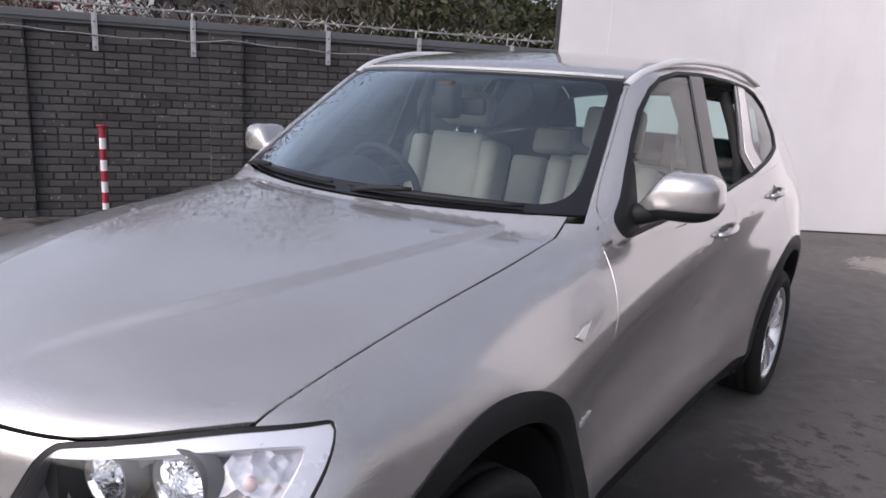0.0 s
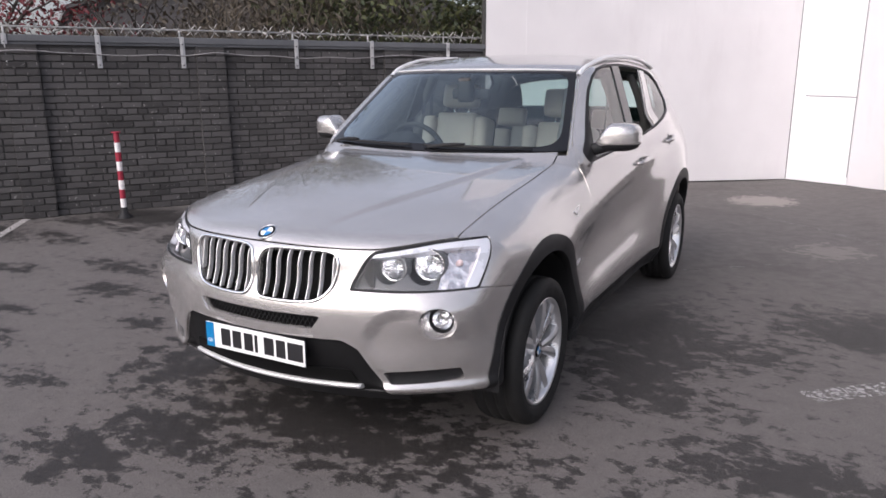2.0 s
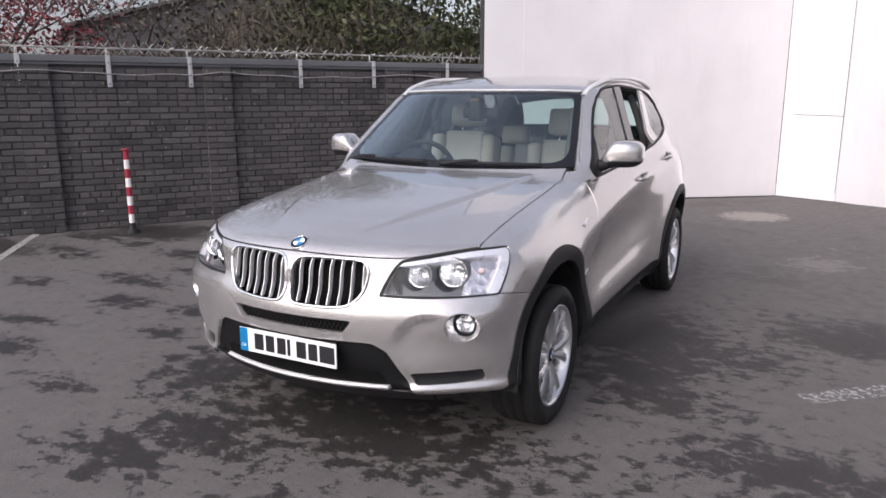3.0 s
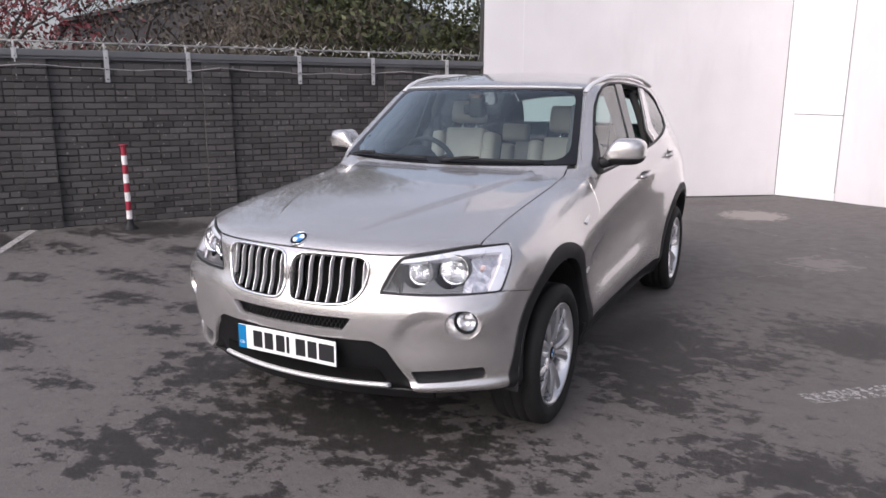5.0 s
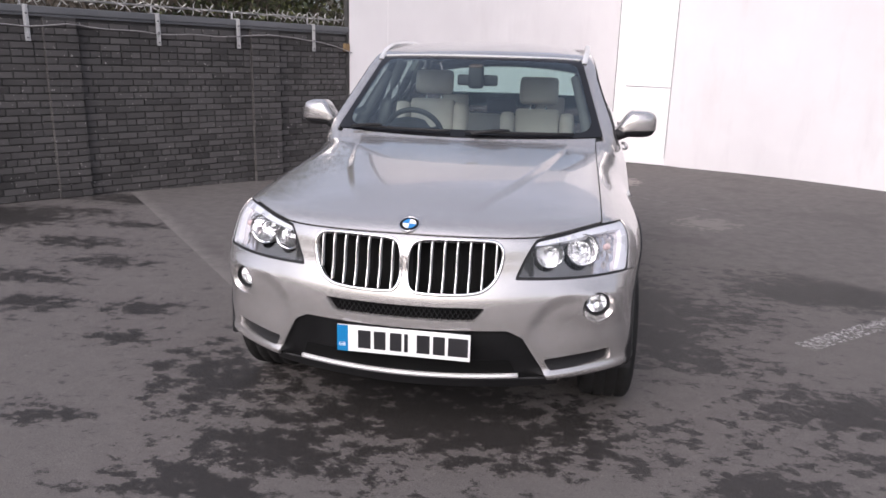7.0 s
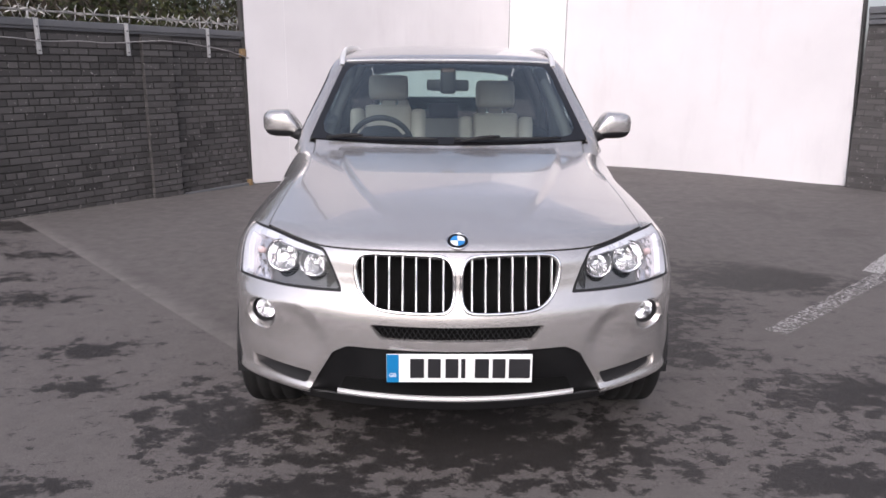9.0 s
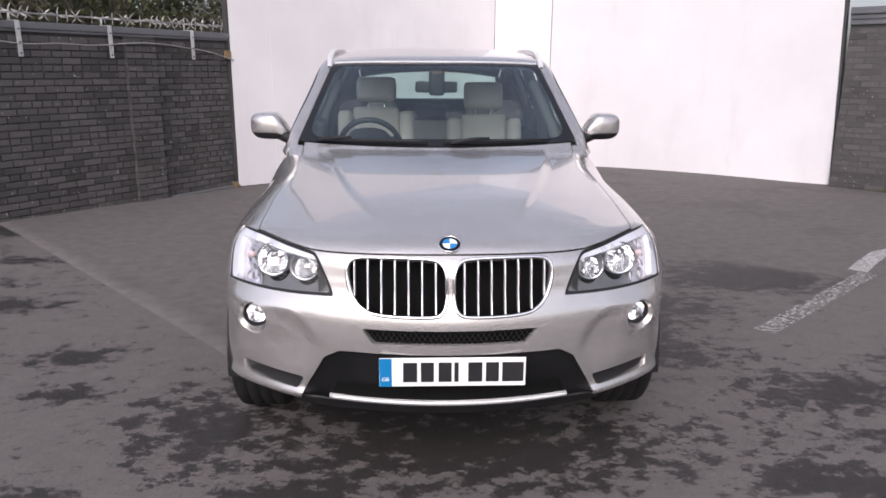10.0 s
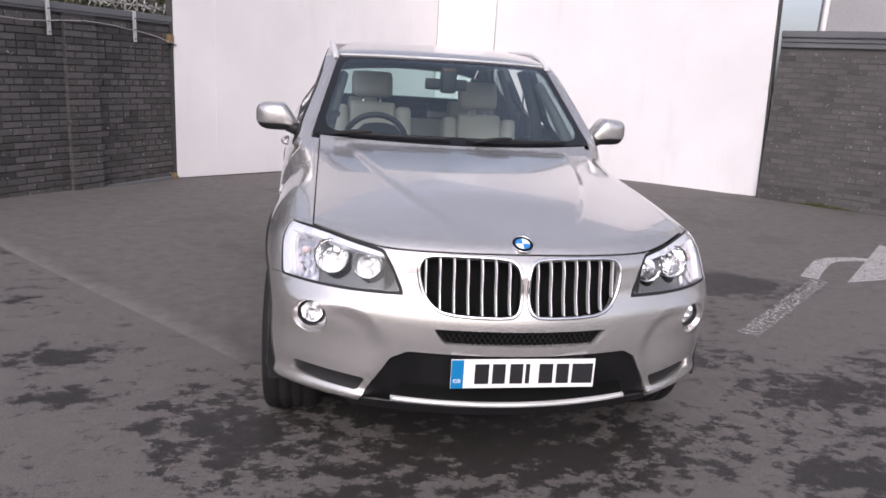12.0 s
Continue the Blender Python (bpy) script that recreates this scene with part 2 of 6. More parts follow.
def brick_mat(name, dark, light, flake):
    """Black-painted brick, each a little different, worn pale in spots."""
    m, n, l, b = node_mat(name, dark, 0.75, spec=0.2)
    inf = n.new("ShaderNodeObjectInfo")
    geo = n.new("ShaderNodeNewGeometry")
    both = math_node(n, l, "FRACT", math_node(n, l, "ADD", inf.outputs["Random"], geo.outputs["Random Per Island"]))
    tc = n.new("ShaderNodeTexCoord")
    base = ramp(n, l, both, 0.0, 1.0, dark, light)
    pos = geo.outputs["Position"]
    t = n.new("ShaderNodeTexNoise")
    t.inputs["Scale"].default_value, t.inputs["Detail"].default_value = 28.0, 4.0
    l.new(pos, t.inputs["Vector"])
    t2 = n.new("ShaderNodeTexNoise")
    t2.inputs["Scale"].default_value, t2.inputs["Detail"].default_value = 1.1, 5.0
    l.new(pos, t2.inputs["Vector"])
    base = mix(n, l, ramp(n, l, t2.outputs["Fac"], 0.4, 0.65, (0, 0, 0), (0.6, 0.6, 0.6)), base, light)
    base = mix(n, l, ramp(n, l, t.outputs["Fac"], 0.655, 0.72, (0, 0, 0), (1, 1, 1)), base, flake)
    l.new(base, b.inputs["Base Color"])
    bump(n, l, b, t.outputs["Fac"], 0.5, 0.006)
    return m


def white_wall_mat():
    m, n, l, b = node_mat("white_panel_paint", (0.8, 0.78, 0.78), 0.45)
    a = noise_tex(n, l, 0.5, 4.0)
    s = noise_tex(n, l, 3.0, 6.0, 0.6, stretch=(1, 1, 0.25))
    c = mix(n, l, ramp(n, l, a, 0.35, 0.7, (0, 0, 0), (1, 1, 1)), (0.695, 0.675, 0.679), (0.60, 0.58, 0.585))
    c = mix(n, l, ramp(n, l, s, 0.55, 0.75, (0, 0, 0), (0.35, 0.35, 0.35)), c, (0.54, 0.515, 0.52))
    l.new(c, b.inputs["Base Color"])
    bump(n, l, b, a, 0.05, 0.02)
    return m


def worn_paint_mat(name, paint, lose, scale=16.0):
    """Road paint, scuffed through to the tarmac."""
    m, n, l, b = node_mat(name, paint, 0.7)
    a = noise_tex(n, l, scale, 6.0, 0.7)
    c = paint
    left = ramp(n, l, a, lose, lose + 0.05, (1, 1, 1), (0, 0, 0))
    fine = noise_tex(n, l, 60.0, 4.0, 0.7)
    left = math_node(n, l, "MULTIPLY", left, ramp(n, l, fine, 0.40, 0.50, (0.25, 0.25, 0.25), (1, 1, 1)))
    l.new(left, b.inputs["Alpha"])
    g = noise_tex(n, l, 150.0, 2.0)
    c = mix(n, l, math_node(n, l, "MULTIPLY", g, 0.4), c, (0.2, 0.19, 0.18))
    l.new(c, b.inputs["Base Color"])
    bump(n, l, b, g, 0.4, 0.004)
    return m


def facet_mat(name, color, scale):
    """Moulded lens facets over a bright back."""
    m, n, l, b = node_mat(name, color, 0.12, 0.85)
    tc = n.new("ShaderNodeTexCoord")
    v = n.new("ShaderNodeTexVoronoi")
    v.inputs["Scale"].default_value = scale
    l.new(tc.outputs["Object"], v.inputs["Vector"])
    l.new(ramp(n, l, noise_tex(n, l, 24.0), 0.35, 0.65, tuple(0.72 * c for c in color), color), b.inputs["Base Color"])
    bump(n, l, b, v.outputs["Distance"], 0.6, 0.008)
    return m


def leaf_mat(name, c0, c1):
    m, n, l, b = node_mat(name, c0, 0.6)
    geo = n.new("ShaderNodeNewGeometry")
    l.new(ramp(n, l, geo.outputs["Random Per Island"], 0.0, 1.0, c0, c1), b.inputs["Base Color"])
    return m


PAINT = car_paint()
BLACK_PLASTIC = worn("black_plastic", (0.012, 0.012, 0.013), (0.022, 0.022, 0.023), (0.45, 0.6), 6, 300, bumps=0.15, dist=0.001, spec=0.22)
CHIN_BLACK = worn("dark_bumper_plastic", (0.006, 0.006, 0.0065), (0.011, 0.011, 0.0115), (0.4, 0.55), 6, 300, bumps=0.15, dist=0.001, spec=0.15)
GLOSS_BLACK = worn("gloss_black", (0.006, 0.006, 0.007), (0.009, 0.009, 0.01), (0.08, 0.15), 5, 60, bumps=0.0)
MATT_BLACK = worn("matt_black", (0.004, 0.004, 0.004), (0.007, 0.007, 0.007), (0.8, 0.9), 6, 100, bumps=0.0, spec=0.1)
RUBBER = worn("tyre_rubber", (0.010, 0.010, 0.010), (0.020, 0.0195, 0.019), (0.65, 0.85), 14, 200, bumps=0.2, dist=0.002, spec=0.25)
ALLOY = worn("silver_alloy", (0.60, 0.60, 0.61), (0.70, 0.70, 0.71), (0.25, 0.38), 8, 200, metal=0.85, bumps=0.0)
CHROME = worn("chrome", (0.78, 0.78, 0.79), (0.85, 0.85, 0.86), (0.06, 0.14), 10, 90, metal=1.0, bumps=0.0)
SATIN = worn("satin_silver", (0.74, 0.73, 0.72), (0.82, 0.81, 0.80), (0.28, 0.38), 10, 90, metal=0.45, bumps=0.0)
LEATHER = worn("cream_leather", (0.50, 0.435, 0.38), (0.58, 0.51, 0.45), (0.45, 0.6), 7, 120, bumps=0.25, dist=0.002)
TRIM_DARK = worn("dark_interior_trim", (0.02, 0.02, 0.021), (0.032, 0.032, 0.033), (0.5, 0.7), 7, 150, bumps=0.2, dist=0.001)
TRIM_LIGHT = worn("pale_interior_trim", (0.36, 0.33, 0.29), (0.42, 0.39, 0.35), (0.6, 0.75), 7, 150, bumps=0.1, dist=0.001)
TRIM_GREY = worn("grey_interior_trim", (0.10, 0.098, 0.095), (0.13, 0.127, 0.122), (0.6, 0.75), 7, 150, bumps=0.1, dist=0.001)
INDICATOR = facet_mat("indicator_facets", (0.84, 0.79, 0.79), 34.0)
SCREEN_GLASS = glass("windscreen_glass", (0.68, 0.755, 0.735), 3.0, (0.82, 0.92, 0.965))
SIDE_GLASS = glass("side_glass", (0.60, 0.70, 0.69), 1.0)
QUARTER_GLASS = glass("quarter_glass", (0.42, 0.47, 0.47), 1.0)
REAR_GLASS = glass("rear_glass", (0.64, 0.82, 0.78), 1.0)
LENS = glass("clear_lens", (0.95, 0.96, 0.97), 1.0)
LAMP_BROW = worn("pale_lamp_brow", (0.70, 0.70, 0.74), (0.76, 0.76, 0.80), (0.25, 0.35), 10, 90, metal=0.2, bumps=0.0)
REFLECTOR = worn("lamp_reflector", (0.80, 0.80, 0.81), (0.88, 0.88, 0.89), (0.06, 0.14), 60, 45, metal=1.0, bumps=0.9, dist=0.006)
AMBER = worn("pink_bulb_glass", (0.66, 0.50, 0.49), (0.70, 0.55, 0.54), (0.2, 0.3), 20, 100, bumps=0.0)
LAMP_GREY = worn("lamp_bezel_grey", (0.085, 0.085, 0.087), (0.11, 0.11, 0.112), (0.35, 0.45), 10, 100, bumps=0.0)
PLATE_WHITE = worn("plate_white", (0.76, 0.76, 0.75), (0.80, 0.80, 0.79), (0.3, 0.4), 10, 200, bumps=0.0)
PLATE_BLUE = worn("plate_blue", (0.0, 0.15, 0.36), (0.0, 0.17, 0.40), (0.3, 0.4), 10, 200, bumps=0.0)
PLATE_BLACK = worn("plate_black", (0.012, 0.012, 0.014), (0.018, 0.018, 0.02), (0.35, 0.45), 10, 200, bumps=0.0)
BADGE_BLUE = worn("badge_blue", (0.02, 0.17, 0.42), (0.03, 0.2, 0.47), (0.15, 0.2), 30, 200, bumps=0.0)
BADGE_WHITE = worn("badge_white", (0.7, 0.7, 0.7), (0.75, 0.75, 0.75), (0.15, 0.2), 30, 200, bumps=0.0)
TARMAC = ground_mat()
BRICK = brick_mat("painted_brick", (0.040, 0.0383, 0.0379), (0.090, 0.0855, 0.0846), (0.26, 0.25, 0.24))
BRICK_GREY = brick_mat("grey_painted_brick", (0.05, 0.047, 0.0465), (0.095, 0.0905, 0.0885), (0.26, 0.25, 0.24))
MORTAR = worn("painted_mortar", (0.020, 0.0192, 0.019), (0.045, 0.043, 0.0425), (0.7, 0.9), 5, 90, bumps=0.4)
MORTAR_GREY = worn("flooded_joint_paint", (0.040, 0.038, 0.0375), (0.070, 0.067, 0.066), (0.6, 0.8), 3, 60, bumps=0.4)
COPING = worn("grey_coping", (0.085, 0.088, 0.095), (0.12, 0.123, 0.13), (0.5, 0.7), 2, 50, bumps=0.2)
WHITE_WALL = white_wall_mat()
WHITE_BRIGHT = worn("fresh_white_paint", (0.795, 0.777, 0.779), (0.755, 0.737, 0.739), (0.4, 0.5), 1.0, 30, bumps=0.03)
EDGE_DARK = worn("dark_sealing_strip", (0.03, 0.029, 0.028), (0.06, 0.058, 0.055), (0.6, 0.8), 6, 80)
GALV = worn("galvanised_steel", (0.42, 0.42, 0.42), (0.6, 0.6, 0.6), (0.4, 0.6), 20, 150, metal=0.6, bumps=0.1)
VANE = worn("weathered_galvanised_vane", (0.28, 0.275, 0.26), (0.46, 0.45, 0.43), (0.5, 0.7), 20, 150, metal=0.5, bumps=0.1)
CABLE = worn("grey_cable", (0.2, 0.19, 0.19), (0.28, 0.27, 0.27), (0.5, 0.7), 20, 150, bumps=0.0)
POST_RED = worn("faded_red_paint", (0.25, 0.010, 0.030), (0.33, 0.022, 0.045), (0.4, 0.6), 20, 120)
POST_WHITE = worn("post_white_paint", (0.68, 0.66, 0.65), (0.78, 0.76, 0.75), (0.4, 0.6), 20, 120)
ROAD_WHITE = worn_paint_mat("worn_road_paint", (0.42, 0.405, 0.39), 0.60)
ROAD_WORN = worn_paint_mat("scuffed_road_paint", (0.36, 0.345, 0.335), 0.475, 38.0)
ROAD_FAINT = worn_paint_mat("faint_road_paint", (0.14, 0.134, 0.13), 0.47)
BARK = worn("bark", (0.05, 0.042, 0.036), (0.095, 0.08, 0.07), (0.8, 0.95), 10, 80, bumps=0.6, dist=0.01)
LEAF_GREEN = leaf_mat("dull_green_leaves", (0.018, 0.028, 0.008), (0.075, 0.080, 0.022))
LEAF_RED = leaf_mat("autumn_red_leaves", (0.07, 0.012, 0.016), (0.20, 0.028, 0.034))
LEAF_BROWN = leaf_mat("brown_leaves", (0.026, 0.020, 0.014), (0.092, 0.072, 0.046))
ROOF_GREY = worn("grey_sheet_roof", (0.16, 0.16, 0.165), (0.22, 0.22, 0.225), (0.5, 0.7), 0.6, 20)
SHED_BROWN = worn("weathered_sheet_roof", (0.075, 0.068, 0.066), (0.115, 0.105, 0.10), (0.6, 0.8), 0.6, 20)
CLAD_GREY = worn("grey_cladding", (0.30, 0.295, 0.30), (0.36, 0.355, 0.36), (0.5, 0.7), 0.5, 20, bumps=0.05)
MOSS = worn("moss_and_weeds", (0.05, 0.06, 0.02), (0.1, 0.11, 0.04), (0.8, 0.9), 20, 120, bumps=0.5)
RUST = worn("ochre_rust", (0.16, 0.10, 0.045), (0.25, 0.17, 0.085), (0.7, 0.9), 20, 120)

# ---- helpers for building ----
def finish(name, bm, material, parent=None, label="", smooth=False):
    me = bpy.data.meshes.new(name)
    bm.to_mesh(me)
    bm.free()
    for m in (material if isinstance(material, (list, tuple)) else (material,)):
        me.materials.append(m)
    if smooth:
        me.shade_smooth()
    ob = new(name, me)
    if parent is not None:
        ob.parent = parent
    if label:
        ob["label"] = label
    return ob


def part(name, bm, material, parent, label="", smooth=False):
    return finish(name, bm, material, parent, label, smooth)


def box(bm, lo, hi, m=None, bevel=0.0, mat=0):
    """An axis-aligned block between two corners, under the matrix m."""
    lo, hi = Vector(lo), Vector(hi)
    r = bmesh.ops.create_cube(bm, size=1.0)
    vs = r["verts"]
    size, mid = hi - lo, (hi + lo) / 2
    for v in vs:
        v.co = Vector((v.co.x * size.x, v.co.y * size.y, v.co.z * size.z)) + mid
    fs = list({f for v in vs for f in v.link_faces})
    if bevel:
        es = list({e for f in fs for e in f.edges})
        out = bmesh.ops.bevel(bm, geom=es, offset=bevel, segments=2, affect="EDGES", profile=0.6)
        fs = list(set(out["faces"]) | {f for f in fs if f.is_valid})
        vs = list({v for f in fs for v in f.verts})
    for f in fs:
        f.material_index = mat
    if m is not None:
        for v in vs:
            v.co = m @ v.co
    return vs


def tube(bm, pts, r, seg=8, cap=True, mat=0):
    """A round bar along points; r: one radius, or one for each point."""
    pts = [Vector(p) for p in pts]
    rs = [r] * len(pts) if isinstance(r, (int, float)) else r
    rings = []
    up = Vector((0, 0, 1))
    for i, p in enumerate(pts):
        d = (pts[min(i + 1, len(pts) - 1)] - pts[max(i - 1, 0)]).normalized()
        a = d.cross(up if abs(d.z) < 0.95 else Vector((1, 0, 0))).normalized()
        b = d.cross(a)
        rings.append([bm.verts.new(p + rs[i] * (math.cos(2 * math.pi * k / seg) * a + math.sin(2 * math.pi * k / seg) * b)) for k in range(seg)])
    fs = []
    for q, w in zip(rings, rings[1:]):
        for k in range(seg):
            fs.append(bm.faces.new((q[k], q[(k + 1) % seg], w[(k + 1) % seg], w[k])))
    if cap:
        fs.append(bm.faces.new(rings[0][::-1]))
        fs.append(bm.faces.new(rings[-1]))
    for f in fs:
        f.material_index, f.smooth = mat, True
    return rings


def prism(bm, outline, depth, m, mat=0, bevel=0.0):
    """A flat outline (x, y) thickened along z by depth, under m."""
    lo = [bm.verts.new(m @ Vector((x, y, 0))) for x, y in outline]
    hi = [bm.verts.new(m @ Vector((x, y, depth))) for x, y in outline]
    k = len(outline)
    fs = [bm.faces.new(lo[::-1]), bm.faces.new(hi)]
    fs += [bm.faces.new((lo[i], lo[(i + 1) % k], hi[(i + 1) % k], hi[i])) for i in range(k)]
    for f in fs:
        f.material_index = mat
    return fs


def blank(name, m=None):
    ob = new(name)
    ob.empty_display_size = 0.1
    if m is not None:
        ob.matrix_world = m
    return ob


# ---- the yard ----
def fall(x, y):
    """Height of the tarmac: level at the car, draining gently towards the far corner."""
    u = min(1.0, max(0.0, (x - 0.5) / 4.5))
    d = min(8.0, max(0.0, y - 3.0))
    d = d * d / 1.6 if d < 0.8 else d - 0.4
    return -0.027 * d * (1 - u * u * (3 - 2 * u))


bm = bmesh.new()
far = [14, 17, 22, 30, 45, 70, 120, 220, 400]
lines = [-v for v in reversed(far)] + [0.5 * i for i in range(-25, 26)] + far
N = len(lines)
vs = [[bm.verts.new((x, y, fall(x, y))) for y in lines] for x in lines]
for i in range(N - 1):
    for j in range(N - 1):
        bm.faces.new((vs[i][j], vs[i + 1][j], vs[i + 1][j + 1], vs[i][j + 1]))
tagged(finish("ground", bm, TARMAC), "dark grey tarmac yard, half dry with damp blotches", "ground", kind="structure")

# painted marks on the tarmac
def ground_strip(name, pts, width, material, label):
    bm = bmesh.new()
    pts = [Vector((x, y, fall(x, y) + 0.005)) for x, y in pts]
    prev = None
    for i, p in enumerate(pts):
        d = (pts[min(i + 1, len(pts) - 1)] - pts[max(i - 1, 0)]).normalized()
        s = Vector((-d.y, d.x, 0)) * width / 2
        cur = (bm.verts.new(p + s), bm.verts.new(p - s))
        if prev:
            bm.faces.new((prev[0], prev[1], cur[1], cur[0]))
        prev = cur
    return tagged(finish(name, bm, material), label, "road marking", kind="structure")


ground_strip("bay_line", [(-6.26, 2.21), (-5.6, 1.48), (-4.97, 0.79), (-4.3, 0.05)], 0.085, ROAD_WHITE, "worn white parking bay line on tarmac")
ground_strip("dashed_line", [(2.0, 0.83), (2.5, 1.26), (3.0, 1.70), (3.45, 2.09)], 0.13, ROAD_WORN, "badly scuffed white line on wet tarmac")
ground_strip("arrow_shaft", [(3.40, 2.16), (3.64, 2.42), (3.92, 2.70), (4.12, 2.81), (4.40, 2.84), (4.70, 2.74)], 0.14, ROAD_WHITE, "worn white curved arrow shaft on tarmac")
ground_strip("faint_line", [(1.0, 3.0), (1.42, 3.36), (1.84, 3.71)], 0.03, ROAD_FAINT, "faint pale scrape on tarmac")
ground_strip("faint_line", [(1.21, 6.33), (1.5, 5.99), (1.9, 5.57), (2.2, 5.22), (2.54, 4.83)], 0.05, ROAD_FAINT, "faint worn line on tarmac")
bm = bmesh.new()
bm.faces.new([bm.verts.new((x, y, 0.0045)) for x, y in ((3.66, 2.03), (4.34, 2.19), (5.05, 2.38), (5.19, 3.49))])
tagged(finish("arrow_head", bm, ROAD_WHITE), "worn white arrow head painted on tarmac", "road marking", kind="structure")

# ---- the brick wall behind the yard: a frame with its own x along the wall and y out of its face ----
WALL_DIR = Vector((0.5370, 0.8436, 0)).normalized()
WALL_OUT = Vector((WALL_DIR.y, -WALL_DIR.x, 0))
WALL_0 = Vector((-4.283, 4.520, 0))


def wall_frame(origin, along):
    """x along the wall, y out of its face, z up."""
    along = along.normalized()
    out = Vector((along.y, -along.x, 0))
    m = Matrix.Identity(4)
    for i in range(3):
        m[i][0], m[i][1], m[i][2], m[i][3] = along[i], out[i], (0, 0, 1)[i], origin[i]
    return m


LEFT = wall_frame(WALL_0, WALL_DIR)
S_END = 3.02      # where the wall meets the white panel
S_START = -9.0
WALL_H = 1.905
BACK = 0.22
COURSE, BRICK_L = 0.075, 0.225
PIERS = [(-5.2, 0.34), (-3.16, 0.34), (-1.15, 0.34), (1.33, 0.42)]   # start and width along the wall


def brick_wall(name, m, s0, s1, height, label, thick=0.22, joint=0.012, mortar=None):
    bm = bmesh.new()
    box(bm, (s0, -thick, -0.3), (s1, -joint, height), m)
    return tagged(finish(name, bm, mortar or MORTAR), label, "wall", kind="structure")


wall_left = brick_wall("wall_left", LEFT, S_START, S_END + 0.4, WALL_H, "black-painted brick yard wall with shallow piers")
# coping: a flat painted band with a slight overhang
bm = bmesh.new()
box(bm, (S_START, -0.27, WALL_H + 0.001), (S_END + 0.4, 0.016, WALL_H + 0.030), LEFT, 0.006)
box(bm, (S_START, -0.27, WALL_H + 0.030), (S_END + 0.4, 0.03, WALL_H + 0.105), LEFT, 0.010)
part("coping", bm, COPING, wall_left, "grey painted concrete coping")

UPRIGHT = LEFT @ Matrix.Diagonal((-1, 1, 1, 1))   # the same place, unmirrored, with x running back along the wall

# ---- white panels: a tall hoarding folded twice ----
P0, P1, P2, P3 = Vector((-2.66, 7.01, 0)), Vector((1.33, 10.55, 0)), Vector((2.23, 9.70, 0)), Vector((5.64, 6.50, 0))
PANEL_H = 6.0


def follow(verts):
    """Lets the foot of a panel follow the falling ground."""
    for v in verts:
        if v.co.z < 1:
            v.co.z += fall(v.co.x, v.co.y)


def panel(name, a, b, material, label, lift=0.010, lean=0.0):
    d = (b - a)
    m = wall_frame(a, d)
    L = d.length
    bm = bmesh.new()
    follow(box(bm, (0.004, -0.09, lift), (L - 0.004, 0, PANEL_H), m, 0.004))
    if lean:
        # the free end stands out of plumb
        for v in bm.verts:
            u = (m.inverted() @ v.co)
            v.co -= d.normalized() * lean * max(0.0, v.co.z) * (u.x > L / 2)
    ob = tagged(finish(name, bm, material), label, "wall panel", kind="structure")
    bm = bmesh.new()
    follow(box(bm, (0, -0.08, -0.03), (L, -0.006, lift), m))
    part("base_strip", bm, EDGE_DARK, ob, "dark strip along the foot")
    return ob, m, L


pan_a, ma, la = panel("wall_white_left", P0, P1, WHITE_WALL, "tall smooth white-painted wall panel")
pan_b, mb, lb = panel("wall_white_middle", P1, P2, WHITE_BRIGHT, "narrow bright white wall panel with a cross joint")
pan_c, mc, lc = panel("wall_white_right", P2, P3, WHITE_WALL, "broad smooth white-painted wall panel", lean=0.045)
# edge strips and cross joint
bm = bmesh.new()
box(bm, (-0.035, -0.1, -0.2), (0.0, -0.002, PANEL_H), ma)
part("edge_strip", bm, EDGE_DARK, pan_a)
bm = bmesh.new()
for v in box(bm, (lc + 0.002, -0.12, 0), (lc + 0.032, -0.004, PANEL_H), mc):
    v.co -= (P3 - P2).normalized() * 0.045 * v.co.z
part("edge_strip", bm, EDGE_DARK, pan_c)
bm = bmesh.new()
box(bm, (0.25, 0.0, 1.22), (lb, 0.004, 1.232), mb)
part("cross_joint", bm, COPING, pan_b)
bm = bmesh.new()
box(bm, (0.62, 0.0, 0.1), (0.626, 0.003, PANEL_H), ma)
part("panel_joint", bm, WHITE_BRIGHT, pan_a)
for a, m_, at in ((pan_a, ma, la), (pan_b, mb, lb)):
    bm = bmesh.new()
    box(bm, (at - 0.012, 0.0, 0.02), (at - 0.004, 0.004, PANEL_H), m_)
    part("fold_joint", bm, COPING, a, "thin grey joint")
# ---- the brick wall on the other side ----
RIGHT_DIR = Vector((0.68, -0.73, 0)).normalized()
RIGHT = wall_frame(Vector((5.72, 6.30, 0)), RIGHT_DIR)
RIGHT_H = 2.14
wall_right = brick_wall("wall_right", RIGHT, -0.185, 9.0, RIGHT_H, "grey-black painted brick wall, patched and weathered", joint=0.005, mortar=MORTAR_GREY)
bm = bmesh.new()
box(bm, (-0.185, -0.26, RIGHT_H), (9.0, 0.035, RIGHT_H + 0.07), RIGHT, 0.01)
box(bm, (-0.185, -0.26, RIGHT_H + 0.07), (9.0, 0.055, RIGHT_H + 0.13), RIGHT, 0.01)
box(bm, (-0.185, -0.26, RIGHT_H + 0.13), (9.0, 0.085, RIGHT_H + 0.22), RIGHT, 0.015)
part("coping", bm, COPING, wall_right, "stepped dark concrete coping")

# ---- the car: its skin is where smooth sheets (sides, top, front, tail) meet; panels are cut out of it ----
# x across (driver's side negative), y from the front axle to the tail, z up
HUB_Z, WHEELBASE = 0.338, 2.75


